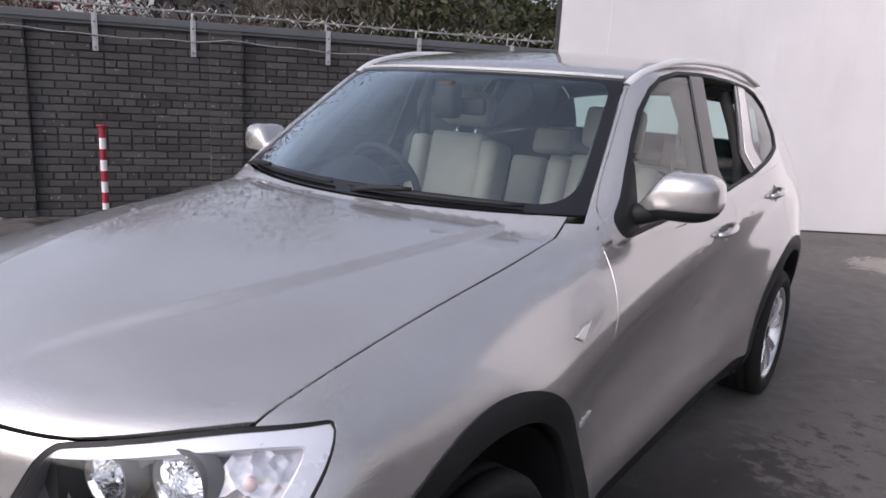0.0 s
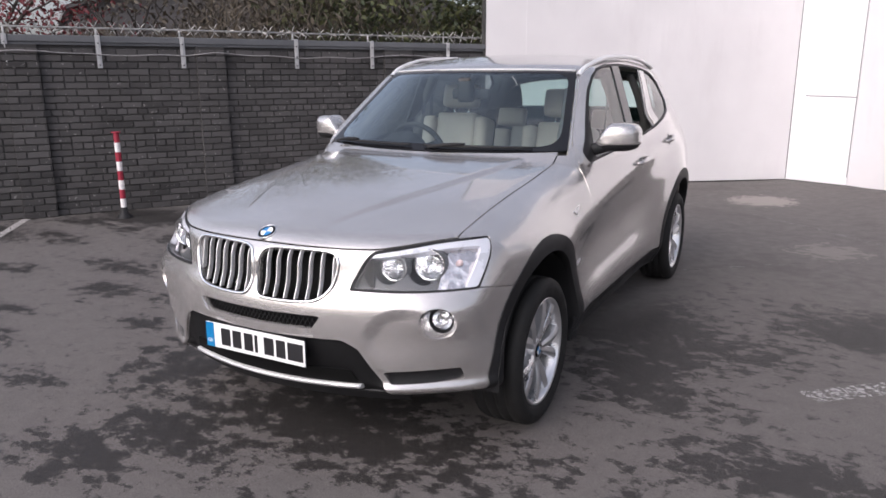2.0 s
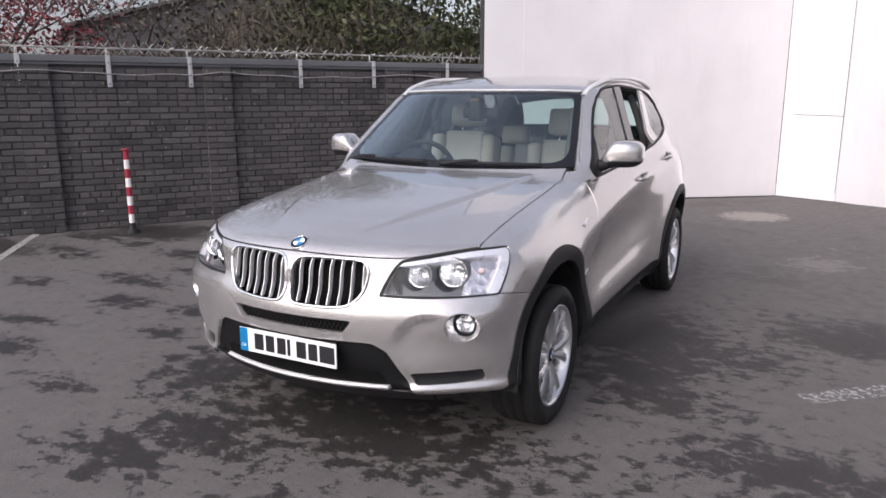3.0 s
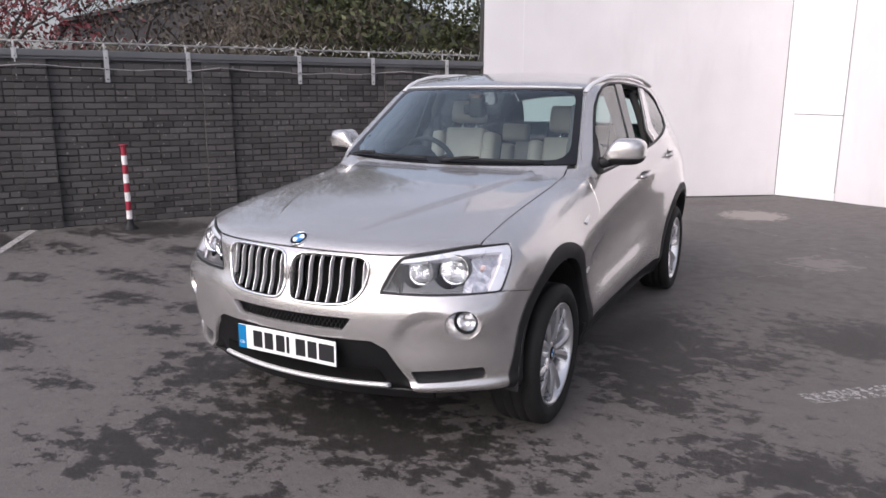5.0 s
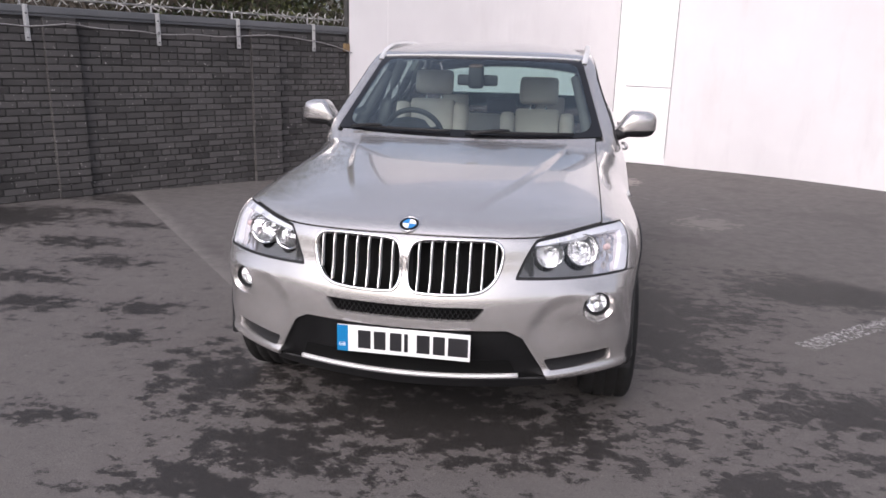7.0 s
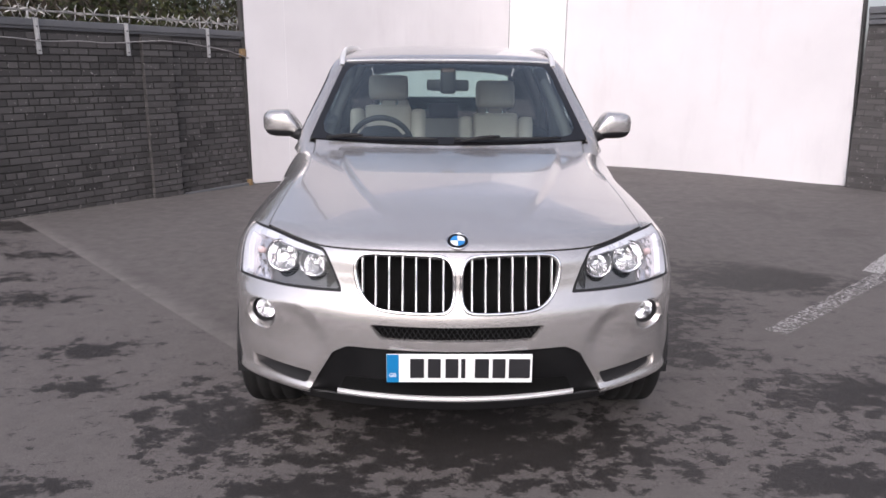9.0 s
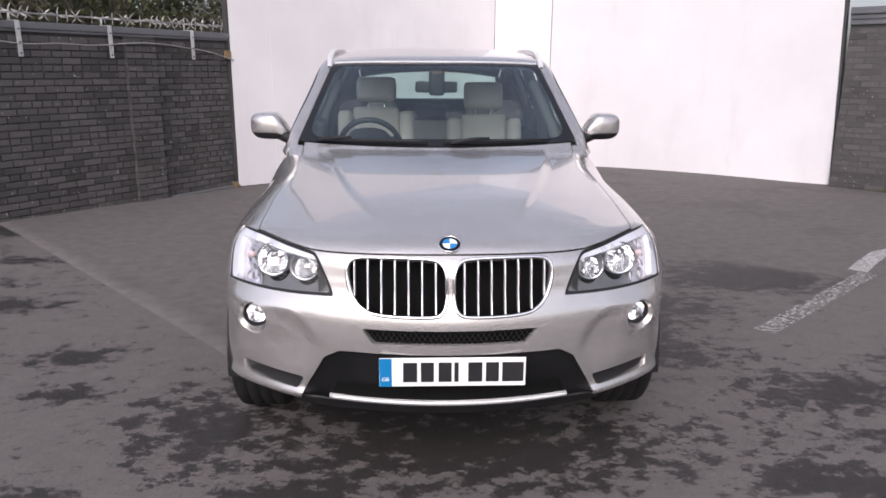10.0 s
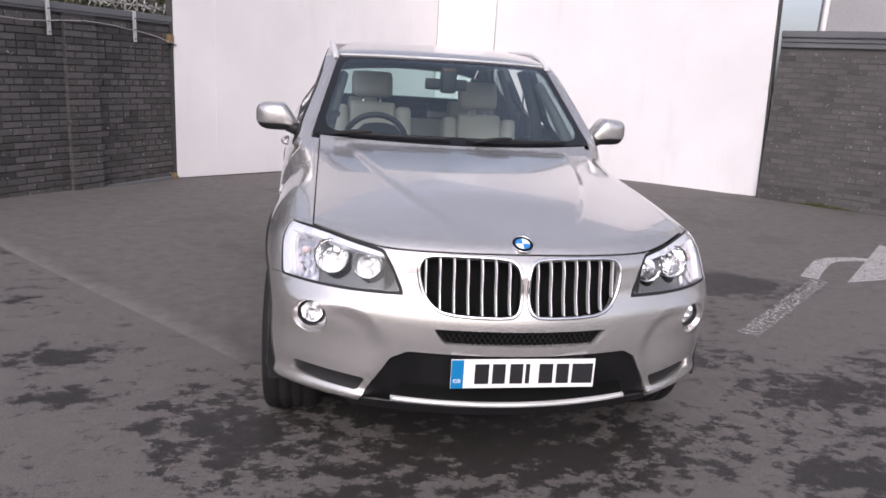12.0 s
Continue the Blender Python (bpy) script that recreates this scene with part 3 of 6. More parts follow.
def curve(t, ts, vs):
    """A smooth curve through knots (ts, vs), flat beyond its ends."""
    ts, vs = np.asarray(ts, float), np.asarray(vs, float)
    t = np.clip(t, ts[0], ts[-1])
    d = np.diff(vs) / np.diff(ts)
    g = np.empty_like(vs)
    g[1:-1] = (d[:-1] + d[1:]) / 2
    g[0], g[-1] = d[0], d[-1]
    k = np.clip(np.searchsorted(ts, t, side="right") - 1, 0, len(ts) - 2)
    w = ts[k + 1] - ts[k]
    u = (t - ts[k]) / w
    return (2 * u**3 - 3 * u**2 + 1) * vs[k] + (u**3 - 2 * u**2 + u) * w * g[k] + (3 * u**2 - 2 * u**3) * vs[k + 1] + (u**3 - u**2) * w * g[k + 1]


def step(a, b, t):
    u = np.clip((t - a) / (b - a), 0, 1)
    return u * u * (3 - 2 * u)


def smax(a, b, k):
    h = np.maximum(k - np.abs(a - b), 0) / k
    return np.maximum(a, b) + h * h * k / 4


def smin(a, b, k):
    return -smax(-a, -b, k)


def inside_poly(u, v, pts, r=0.0):
    """Signed distance to a closed outline, below zero inside; r rounds the corners outwards."""
    pts = np.asarray(pts, float)
    d = np.full(u.shape, 1e9)
    sign = np.ones(u.shape)
    for (ax_, ay), (bx, by) in zip(pts, np.roll(pts, -1, 0)):
        ex, ey = bx - ax_, by - ay
        wx, wy = u - ax_, v - ay
        t = np.clip((wx * ex + wy * ey) / (ex * ex + ey * ey), 0, 1)
        d = np.minimum(d, (wx - ex * t) ** 2 + (wy - ey * t) ** 2)
        c1, c2, c3 = v >= ay, v < by, ex * wy > ey * wx
        sign = np.where((c1 & c2 & c3) | (~c1 & ~c2 & ~c3), -sign, sign)
    return sign * np.sqrt(d) - r


def rounded(pts, rounds=2):
    for _ in range(rounds):
        pts = [q for (ax_, ay), (bx, by) in zip(pts, pts[1:] + pts[:1]) for q in ((ax_ * 0.75 + bx * 0.25, ay * 0.75 + by * 0.25), (ax_ * 0.25 + bx * 0.75, ay * 0.25 + by * 0.75))]
    return pts


SCOOP = rounded([(1.1, 0.700), (0.80, 0.706), (0.61, 0.704), (0.53, 0.672), (0.47, 0.590), (0.49, 0.52), (0.57, 0.38), (0.80, 0.33), (1.1, 0.33)], 1)


def top_of(ax, y):
    hood = curve(y, [-0.95, -0.80, -0.75, -0.60, -0.30, 0.0, 0.40, 0.80], [0.84, 0.915, 0.95, 0.998, 1.055, 1.096, 1.138, 1.172])
    crown = (0.10 * ax**2 + 0.05 * ax**4) * (1 - 0.52 * np.clip((y + 0.5) / 1.2, 0, 1))
    line = curve(y, [-0.75, -0.58, -0.40, -0.16, 0.20, 0.55], [0.19, 0.245, 0.320, 0.405, 0.497, 0.565])
    ridge = 0.015 * (1 - step(line - 0.008, line + 0.030, ax)) * step(-0.72, -0.30, y)
    hood = hood - crown + ridge - 0.008
    screen = 1.150 + 0.675 * (y - 0.45 - 0.40 * ax**2)
    roof = curve(y, [0.8, 1.12, 1.5, 2.0, 2.6, 3.2, 3.6], [1.52, 1.606, 1.672, 1.702, 1.694, 1.645, 1.58]) - 0.075 * ax**2 - 0.06 * ax**4
    return np.maximum(hood, smin(screen, roof, 0.05))


def crease_z(y):
    return curve(y, [-0.9, 0.0, 0.4, 0.7, 1.0, 1.45, 2.1, 2.8, 3.5], [0.80, 0.80, 0.82, 0.885, 0.94, 1.0, 1.072, 1.14, 1.19])


def side_of(y, z):
    w = curve(y, [-0.9, -0.5, -0.2, 0.0, 0.4, 1.0, 1.6, 2.3, 2.75, 3.0, 3.25, 3.5, 3.8], [0.80, 0.880, 0.908, 0.917, 0.922, 0.926, 0.930, 0.938, 0.944, 0.934, 0.904, 0.850, 0.74])
    zc = crease_z(y)
    q = np.clip((z - 0.28) / (zc - 0.28), 0, 1)
    low = curve(q, [0, 0.08, 0.20, 0.40, 0.62, 0.84, 0.95, 1.0], [0.05, 0.014, 0.002, 0.034, 0.052, 0.026, 0.0035, 0.0])
    low = low * (0.35 + 0.65 * step(0.25, 0.9, y))
    s = z - zc
    up = curve(s, [0, 0.04, 0.09, 0.14, 0.20, 0.30, 0.5], [0.0, 0.005, 0.022, 0.050, 0.095, 0.19, 0.42])
    up = up * (1 + 0.6 * step(1.3, 2.3, y))
    body = np.where(s < 0, w - low, w - up)
    house = 0.862 - 0.345 * (z - 1.13) - 3.0 * np.maximum(1.10 - z, 0) - 0.13 * (1 - step(0.5, 0.86, y)) - 0.030 * np.clip(y - 1.9, 0, 3) ** 2
    front = smax(body, house, 0.035)
    # the haunch and tail: one rounded section, drawn in over the belt
    tail = curve(z, [0.25, 0.33, 0.45, 0.6, 0.78, 0.95, 1.08, 1.2, 1.32, 1.44, 1.58, 1.72], [0.850, 0.902, 0.912, 0.930, 0.942, 0.931, 0.893, 0.841, 0.778, 0.710, 0.634, 0.56]) + 1.0 * (w - 0.904)
    hi = step(0.85, 1.15, z)
    b = step(1.5, 2.6, y) * (1 - hi) + step(2.15, 3.1, y) * hi
    x = front + (tail - front) * b
    for hub, flare in ((0.03, 0.016), (WHEELBASE, 0.022)):
        r = np.hypot(y - hub, z - HUB_Z)
        x = x + flare * np.exp(-(((r - 0.49) / 0.10) ** 2)) * (z > 0.1)
    return x


def front_of(ax, z):
    lift = curve(z, [0.15, 0.25, 0.34, 0.42, 0.54, 0.64, 0.70, 0.77, 0.82, 0.90, 0.95, 1.05], [0.25, 0.14, 0.055, 0.022, 0.004, 0.0, 0.007, 0.034, 0.042, 0.055, 0.08, 0.19])
    # scoop beside the kidney bow, under the band below the lamps; and the lip at the foot
    scoop = inside_poly(ax, z, SCOOP)
    lift = lift + (0.019 - 0.010 * step(0.60, 0.74, ax)) * step(-0.010, 0.046, -scoop) * step(0.40, 0.60, z) + 0.016 * step(0.55, 0.75, ax) * (1 - step(0.40, 0.52, z))
    lift = lift - 0.030 * np.exp(-(((z - 0.66) / 0.07) ** 2)) * step(0.52, 0.76, ax)
    lift = lift - 0.030 * np.exp(-(((z - 0.362) / 0.026) ** 2)) * step(0.47, 0.56, ax)
    return -0.868 + 0.36 * ax**2 + 0.20 * ax**8 + lift + 1.0 * np.maximum(z - 0.76, 0) * ax**3


def tail_of(ax, z):
    return 3.70 - 0.14 * ax**2 - 0.25 * ax**8 - curve(z, [0.2, 0.35, 0.6, 0.9, 1.05, 1.25, 1.5, 1.6], [0.10, 0.02, 0.0, 0.04, 0.07, 0.16, 0.34, 0.46])


def skin(p):
    """Below zero inside the car."""
    ax, y, z = np.sqrt(p[:, 0] ** 2 + 1e-6), p[:, 1], p[:, 2]
    k = curve(y, [-0.9, 0.0, 0.5, 0.9, 1.3], [0.08, 0.10, 0.08, 0.045, 0.05])
    f = smax(ax - side_of(y, z), z - top_of(ax, y), k)
    f = smax(f, front_of(ax, z) - y, 0.06)
    return np.maximum(smax(f, y - tail_of(ax, z), 0.07), 0.12 - z)


def cast(eye, way, far=2.4):
    """The first crossing of the skin on rays from inside."""
    lo, hi = np.full(len(eye), 0.05), np.full(len(eye), far)
    for _ in range(26):
        mid = (lo + hi) / 2
        inside = skin(eye + mid[:, None] * way) < 0
        lo, hi = np.where(inside, mid, lo), np.where(inside, hi, mid)
    return eye + lo[:, None] * way


def skin_normal(p):
    g = np.stack([skin(p + d) - skin(p - d) for d in np.eye(3) * 1e-3], 1)
    return g / np.linalg.norm(g, axis=1, keepdims=True)


def sheet(rows_eye, rows_way):
    a, b = rows_eye.shape[:2]
    p = cast(rows_eye.reshape(-1, 3), rows_way.reshape(-1, 3))
    i = np.arange(a * b).reshape(a, b)
    return p, np.stack([i[:-1, :-1], i[1:, :-1], i[1:, 1:], i[:-1, 1:]], -1).reshape(-1, 4)


ANG = np.radians(np.linspace(-123, 123, 341))
AXIS_Z, Y_A, Y_B = 0.63, -0.15, 3.15
ys = np.linspace(Y_A, Y_B, 236)
eye = np.zeros((len(ys), len(ANG), 3))
eye[..., 1], eye[..., 2] = ys[:, None], AXIS_Z
way = np.zeros_like(eye)
way[..., 0], way[..., 2] = np.sin(ANG)[None], np.cos(ANG)[None]
pa, qa = sheet(eye, way)
turn = np.radians(np.linspace(0, 89.7, 116))
RING = np.concatenate([ANG, np.radians(np.linspace(123, 237, 90)[1:])])
eye = np.zeros((len(turn), len(RING), 3))
eye[..., 1], eye[..., 2] = Y_A, AXIS_Z
way = np.zeros_like(eye)
way[..., 0], way[..., 1], way[..., 2] = np.cos(turn)[:, None] * np.sin(RING), -np.sin(turn)[:, None], np.cos(turn)[:, None] * np.cos(RING)
pb, qb = sheet(eye, way)
turn = np.radians(np.linspace(0, 89, 50))
eye = np.zeros((len(turn), len(ANG), 3))
eye[..., 1], eye[..., 2] = Y_B, AXIS_Z
way = np.zeros_like(eye)
way[..., 0], way[..., 1], way[..., 2] = np.cos(turn)[:, None] * np.sin(ANG), np.sin(turn)[:, None], np.cos(turn)[:, None] * np.cos(ANG)
pc, qc = sheet(eye, way)
SKIN_P = np.concatenate([pa, pb, pc])
SKIN_N = skin_normal(SKIN_P)
SKIN_Q = np.concatenate([qa, qb[:, ::-1] + len(pa), qc + len(pa) + len(pb)])
# face windings outwards
c = SKIN_P[SKIN_Q]
fn = np.cross(c[:, 2] - c[:, 0], c[:, 3] - c[:, 1])
flip = (fn * SKIN_N[SKIN_Q[:, 0]]).sum(1) < 0
SKIN_Q[flip] = SKIN_Q[flip][:, ::-1]


def cut_panel(name, conditions, material, parent, label="", depth=0.014, offset=0.0, whole=False):
    """The part of the skin where every condition is below zero, with a turned-in rim."""
    p, n = SKIN_P, SKIN_N
    vals = np.stack([f(p) for f in conditions], 1)
    q = SKIN_Q[(vals[SKIN_Q] < 0).any(1).all(1)]
    used = np.unique(q)
    back_ix = np.zeros(len(p), int)
    back_ix[used] = np.arange(len(used))
    pos, nor, val = list(p[used]), list(n[used]), list(vals[used])
    polys = [tuple(r) for r in back_ix[q]]
    for k in range(len(conditions)):
        made, out = {}, []
        for poly in polys:
            s = [val[i][k] < 0 for i in poly]
            if all(s):
                out.append(poly)
                continue
            if not any(s):
                continue
            ring = []
            for j, i in enumerate(poly):
                i2, a, b = poly[(j + 1) % len(poly)], s[j], s[(j + 1) % len(poly)]
                if a:
                    ring.append(i)
                if a != b:
                    key = (min(i, i2), max(i, i2))
                    if key not in made:
                        lo, hi = key
                        t = val[lo][k] / (val[lo][k] - val[hi][k])
                        made[key] = len(pos)
                        pos.append(pos[lo] + t * (pos[hi] - pos[lo]))
                        nor.append(nor[lo] + t * (nor[hi] - nor[lo]))
                        val.append(val[lo] + t * (val[hi] - val[lo]))
                    ring.append(made[key])
            if len(ring) > 2:
                out.append(tuple(ring))
        polys = out
    # leave out slivers that hang apart from the panel
    root = list(range(len(pos)))

    def top(i):
        while root[i] != i:
            root[i] = root[root[i]]
            i = root[i]
        return i
    for poly in polys:
        for i in poly[1:]:
            root[top(i)] = top(poly[0])
    size = {}
    for poly in polys:
        size[top(poly[0])] = size.get(top(poly[0]), 0) + 1
    most = max(size.values())
    if whole:
        polys = [poly for poly in polys if size[top(poly[0])] == most]
    pos, nor = np.array(pos), np.array(nor)
    nor /= np.linalg.norm(nor, axis=1, keepdims=True)
    pos = pos + offset * nor
    keep = np.unique([i for poly in polys for i in poly])
    re = np.zeros(len(pos), int)
    re[keep] = np.arange(len(keep))
    pos, nor = pos[keep], nor[keep]
    polys = [tuple(int(re[i]) for i in poly) for poly in polys]
    loop_n = [nor[i] for poly in polys for i in poly]
    if depth:
        count = {}
        for poly in polys:
            for i, j in zip(poly, poly[1:] + poly[:1]):
                count[(i, j)] = 1
        rim = [(i, j) for i, j in count if (j, i) not in count]
        ids = sorted({i for e in rim for i in e})
        low = {i: len(pos) + k for k, i in enumerate(ids)}
        inner = pos[ids] - depth * nor[ids]
        for i, j in rim:
            d = pos[j] - pos[i]
            fnn = np.cross(d, nor[i])
            fnn = fnn / (np.linalg.norm(fnn) + 1e-12)
            polys.append((j, i, low[i], low[j]))
            soft = fnn + 0.5 * nor[i]
            soft /= np.linalg.norm(soft) + 1e-12
            loop_n += [soft, soft, fnn, fnn]
        pos = np.concatenate([pos, inner])
    me = bpy.data.meshes.new(name)
    me.from_pydata(pos.tolist(), [], polys)
    me.materials.append(material)
    me.shade_smooth()
    me.normals_split_custom_set([tuple(v) for v in loop_n])
    ob = new(name, me)
    ob.parent = parent
    if label:
        ob["label"] = label
    return ob


def skin_y(x, z):
    """The front face of the car at (x, z)."""
    e = np.array([[x, 0.0, z]])
    return float(cast(e, np.array([[0.0, -1.0, 0.0]]))[0, 1])


def skin_x(y, z, side=1):
    e = np.array([[0.0, y, z]])
    return float(cast(e, np.array([[float(side), 0.0, 0.0]]))[0, 0])


def skin_z(x, y):
    e = np.array([[x, y, 0.6]])
    return float(cast(e, np.array([[0.0, 0.0, 1.0]]))[0, 2])


car = blank("car")
tagged(car, "light silver estate car with cream seats, parked on damp tarmac", "car")
GAP = 0.003
AX = lambda p: np.abs(p[:, 0])
HL = [(0.414, 0.763), (0.43, 0.7625), (0.60, 0.758), (0.86, 0.766), (0.90, 0.768), (0.91, 0.85), (0.905, 0.915), (0.860, 0.932), (0.79, 0.940), (0.70, 0.939), (0.58, 0.920), (0.505, 0.909), (0.478, 0.902)]
HL_OUT = rounded(HL)
KIDNEY = [(0.012, 0.80), (0.014, 0.862), (0.034, 0.894), (0.09, 0.903), (0.30, 0.904), (0.350, 0.896), (0.368, 0.868), (0.367, 0.828), (0.352, 0.772), (0.318, 0.728), (0.262, 0.707), (0.06, 0.704), (0.026, 0.717), (0.012, 0.755)]
INTAKE = [(-0.305, 0.652), (-0.272, 0.607), (0.272, 0.607), (0.305, 0.652)]
CHIN = [(-0.395, 0.560), (-0.45, 0.530), (-0.552, 0.350), (-0.50, 0.20), (0.50, 0.20), (0.552, 0.350), (0.45, 0.530), (0.395, 0.560)]
VENT = [(0.548, 0.434), (0.66, 0.440), (0.792, 0.446), (0.798, 0.404), (0.70, 0.397), (0.568, 0.394)]
FOG = (0.738, 0.644)
DLO = [(0.815, 1.150), (0.948, 1.266), (1.068, 1.365), (1.18, 1.452), (1.285, 1.517), (1.40, 1.556), (1.60, 1.583), (1.89, 1.588), (2.41, 1.572), (2.70, 1.555), (2.85, 1.532), (2.95, 1.475), (2.94, 1.40), (2.82, 1.338), (2.56, 1.292), (2.25, 1.248), (1.82, 1.207), (1.2, 1.168)]


def hood_line(p):
    return curve(AX(p), [0, 0.3, 0.40, 0.50, 0.58, 0.68, 0.775, 0.9], [0.914, 0.913, 0.912, 0.914, 0.924, 0.938, 0.944, 0.93])


def hood_side(p):
    return AX(p) - (0.732 - 0.008 * (p[:, 1] + 0.5))


def hood_back(p):
    return p[:, 1] - (0.462 + 0.42 * AX(p) ** 2)


ARCH = 0.512   # outer radius of the wheel arch trims


def arch(p, hub, r):
    return r - np.hypot(p[:, 1] - hub - (0.025 if hub == 0 else 0.0), p[:, 2] - HUB_Z - 0.02)


HLF = np.clip(np.abs(SKIN_N[:, 1]), 0.18, 1.0)   # narrows joints where the skin turns away


def hl(p):
    return np.where(p[:, 1] < -0.15, smax(inside_poly(AX(p), p[:, 2], HL_OUT, 0.0), p[:, 1] + 0.386 + 0.88 * (0.917 - p[:, 2]), 0.012), 1.0)


def belt(y):
    return 1.138 + 0.046 * (y - 0.9) + 0.03 * np.maximum(y - 2.4, 0)


def screen_side(p):
    return AX(p) - (0.775 - 0.262 * (p[:, 1] - 0.66))


def screen_top(p):
    return p[:, 1] - (1.125 + 0.36 * AX(p) ** 2)


def roof_side(p):
    return AX(p) - curve(p[:, 1], [1.1, 1.5, 2.2, 3.0, 3.5], [0.625, 0.650, 0.652, 0.64, 0.60])


def dlo(p):
    return np.where(p[:, 1] > 0.6, np.maximum(inside_poly(p[:, 1], p[:, 2], DLO, 0.030), 0.058 - screen_side(p)), 1.0)


def on(side):
    return lambda p: -side * p[:, 0]


DOOR_B, DOOR_C = 1.795, 2.66


def door_a(p):
    return p[:, 1] - (0.625 + 0.33 * np.maximum(p[:, 2] - 0.84, 0))


def door_b(p):
    return p[:, 1] - DOOR_B


def door_c(p):
    return p[:, 1] - (DOOR_C - 0.12 * np.clip(0.8 - p[:, 2], 0, 1))


def sail(p):
    """The black corner behind the mirror."""
    return p[:, 1] - (0.989 + 0.376 * (p[:, 2] - 1.339))


def pillar_b(p):
    return p[:, 1] - (1.692 + 0.11 * (p[:, 2] - 1.25))


def pillar_c(p):
    return p[:, 1] - (2.238 + 0.57 * (p[:, 2] - 1.25))


# bonnet
cut_panel("bonnet", [lambda p: hood_line(p) + GAP - p[:, 2], lambda p: hood_side(p) + GAP, lambda p: hood_back(p), lambda p: p[:, 1] - 0.8], PAINT, car, "creased silver bonnet", depth=0.02)
# added black strips in the shut lines round the bonnet, painting in their shade
cut_panel("bonnet_seal", [lambda p: p[:, 1] + 0.3, lambda p: np.abs(p[:, 2] - hood_line(p)) - 0.007, lambda p: AX(p) - 0.50, lambda p: -hl(p)], MATT_BLACK, car, "black strip painting in the shade of the bonnet gap", depth=0.0, offset=-0.006)
for sx in (1, -1):
    cut_panel("wing_seal", [lambda p: -sx * p[:, 0], lambda p: np.abs(hood_side(p)) - 0.007, lambda p: p[:, 1] - 0.66, lambda p: 0.93 - p[:, 2], lambda p: -hl(p)], MATT_BLACK, car, "black strip painting in the shade of the wing gap", depth=0.0, offset=-0.006)


# front bumper
def bumper_top(p):
    return np.where(AX(p) < 0.62, p[:, 2] - hood_line(p) + GAP, p[:, 2] - 0.764 + 0.19 * np.clip(p[:, 1] + 0.5, 0, 1))


cut_panel("front_bumper", [
    lambda p: p[:, 1] - 0.1, bumper_top, lambda p: arch(p, 0.0, ARCH), lambda p: GAP * HLF - hl(p),
    lambda p: -inside_poly(AX(p), p[:, 2], rounded(KIDNEY), 0.0), lambda p: -inside_poly(p[:, 0], p[:, 2], INTAKE, 0.006),
    lambda p: -inside_poly(p[:, 0], p[:, 2], CHIN, 0.008), lambda p: np.where(p[:, 1] < -0.3, -inside_poly(AX(p), p[:, 2], VENT, 0.006), -1),
    lambda p: np.where(p[:, 1] < -0.3, 0.062 - np.hypot(AX(p) - FOG[0], p[:, 2] - FOG[1]), -1), lambda p: 0.338 - p[:, 2]],
    PAINT, car, "silver front bumper", depth=0.03)
# black plastic behind the openings
cut_panel("chin_insert", [lambda p: p[:, 1] + 0.3, lambda p: inside_poly(p[:, 0], p[:, 2], CHIN, 0.02), lambda p: 0.27 - p[:, 2]], CHIN_BLACK, car, "black lower bumper insert", depth=0.02, offset=-0.016)
# flat black sheet: the shade inside the lower air opening, put in as colour
cut_panel("chin_slot", [lambda p: p[:, 1] + 0.3, lambda p: inside_poly(p[:, 0], p[:, 2], [(-0.43, 0.378), (0.43, 0.378), (0.41, 0.428), (-0.41, 0.428)], 0.006)], MATT_BLACK, car, "black sheet painting in the shade of the lower air slot", depth=0.004, offset=-0.012)
cut_panel("intake_insert", [lambda p: p[:, 1] + 0.3, lambda p: inside_poly(p[:, 0], p[:, 2], INTAKE, 0.02)], MATT_BLACK, car, "black mesh air intake", depth=0.0, offset=-0.05)
cut_panel("bumper_skirt", [lambda p: p[:, 1] - 0.0, lambda p: p[:, 2] - 0.3365, lambda p: 0.283 - p[:, 2], lambda p: arch(p, 0.0, 0.436), lambda p: AX(p) - 0.60], BLACK_PLASTIC, car, "black plastic lower edge", depth=0.02, offset=-0.008)
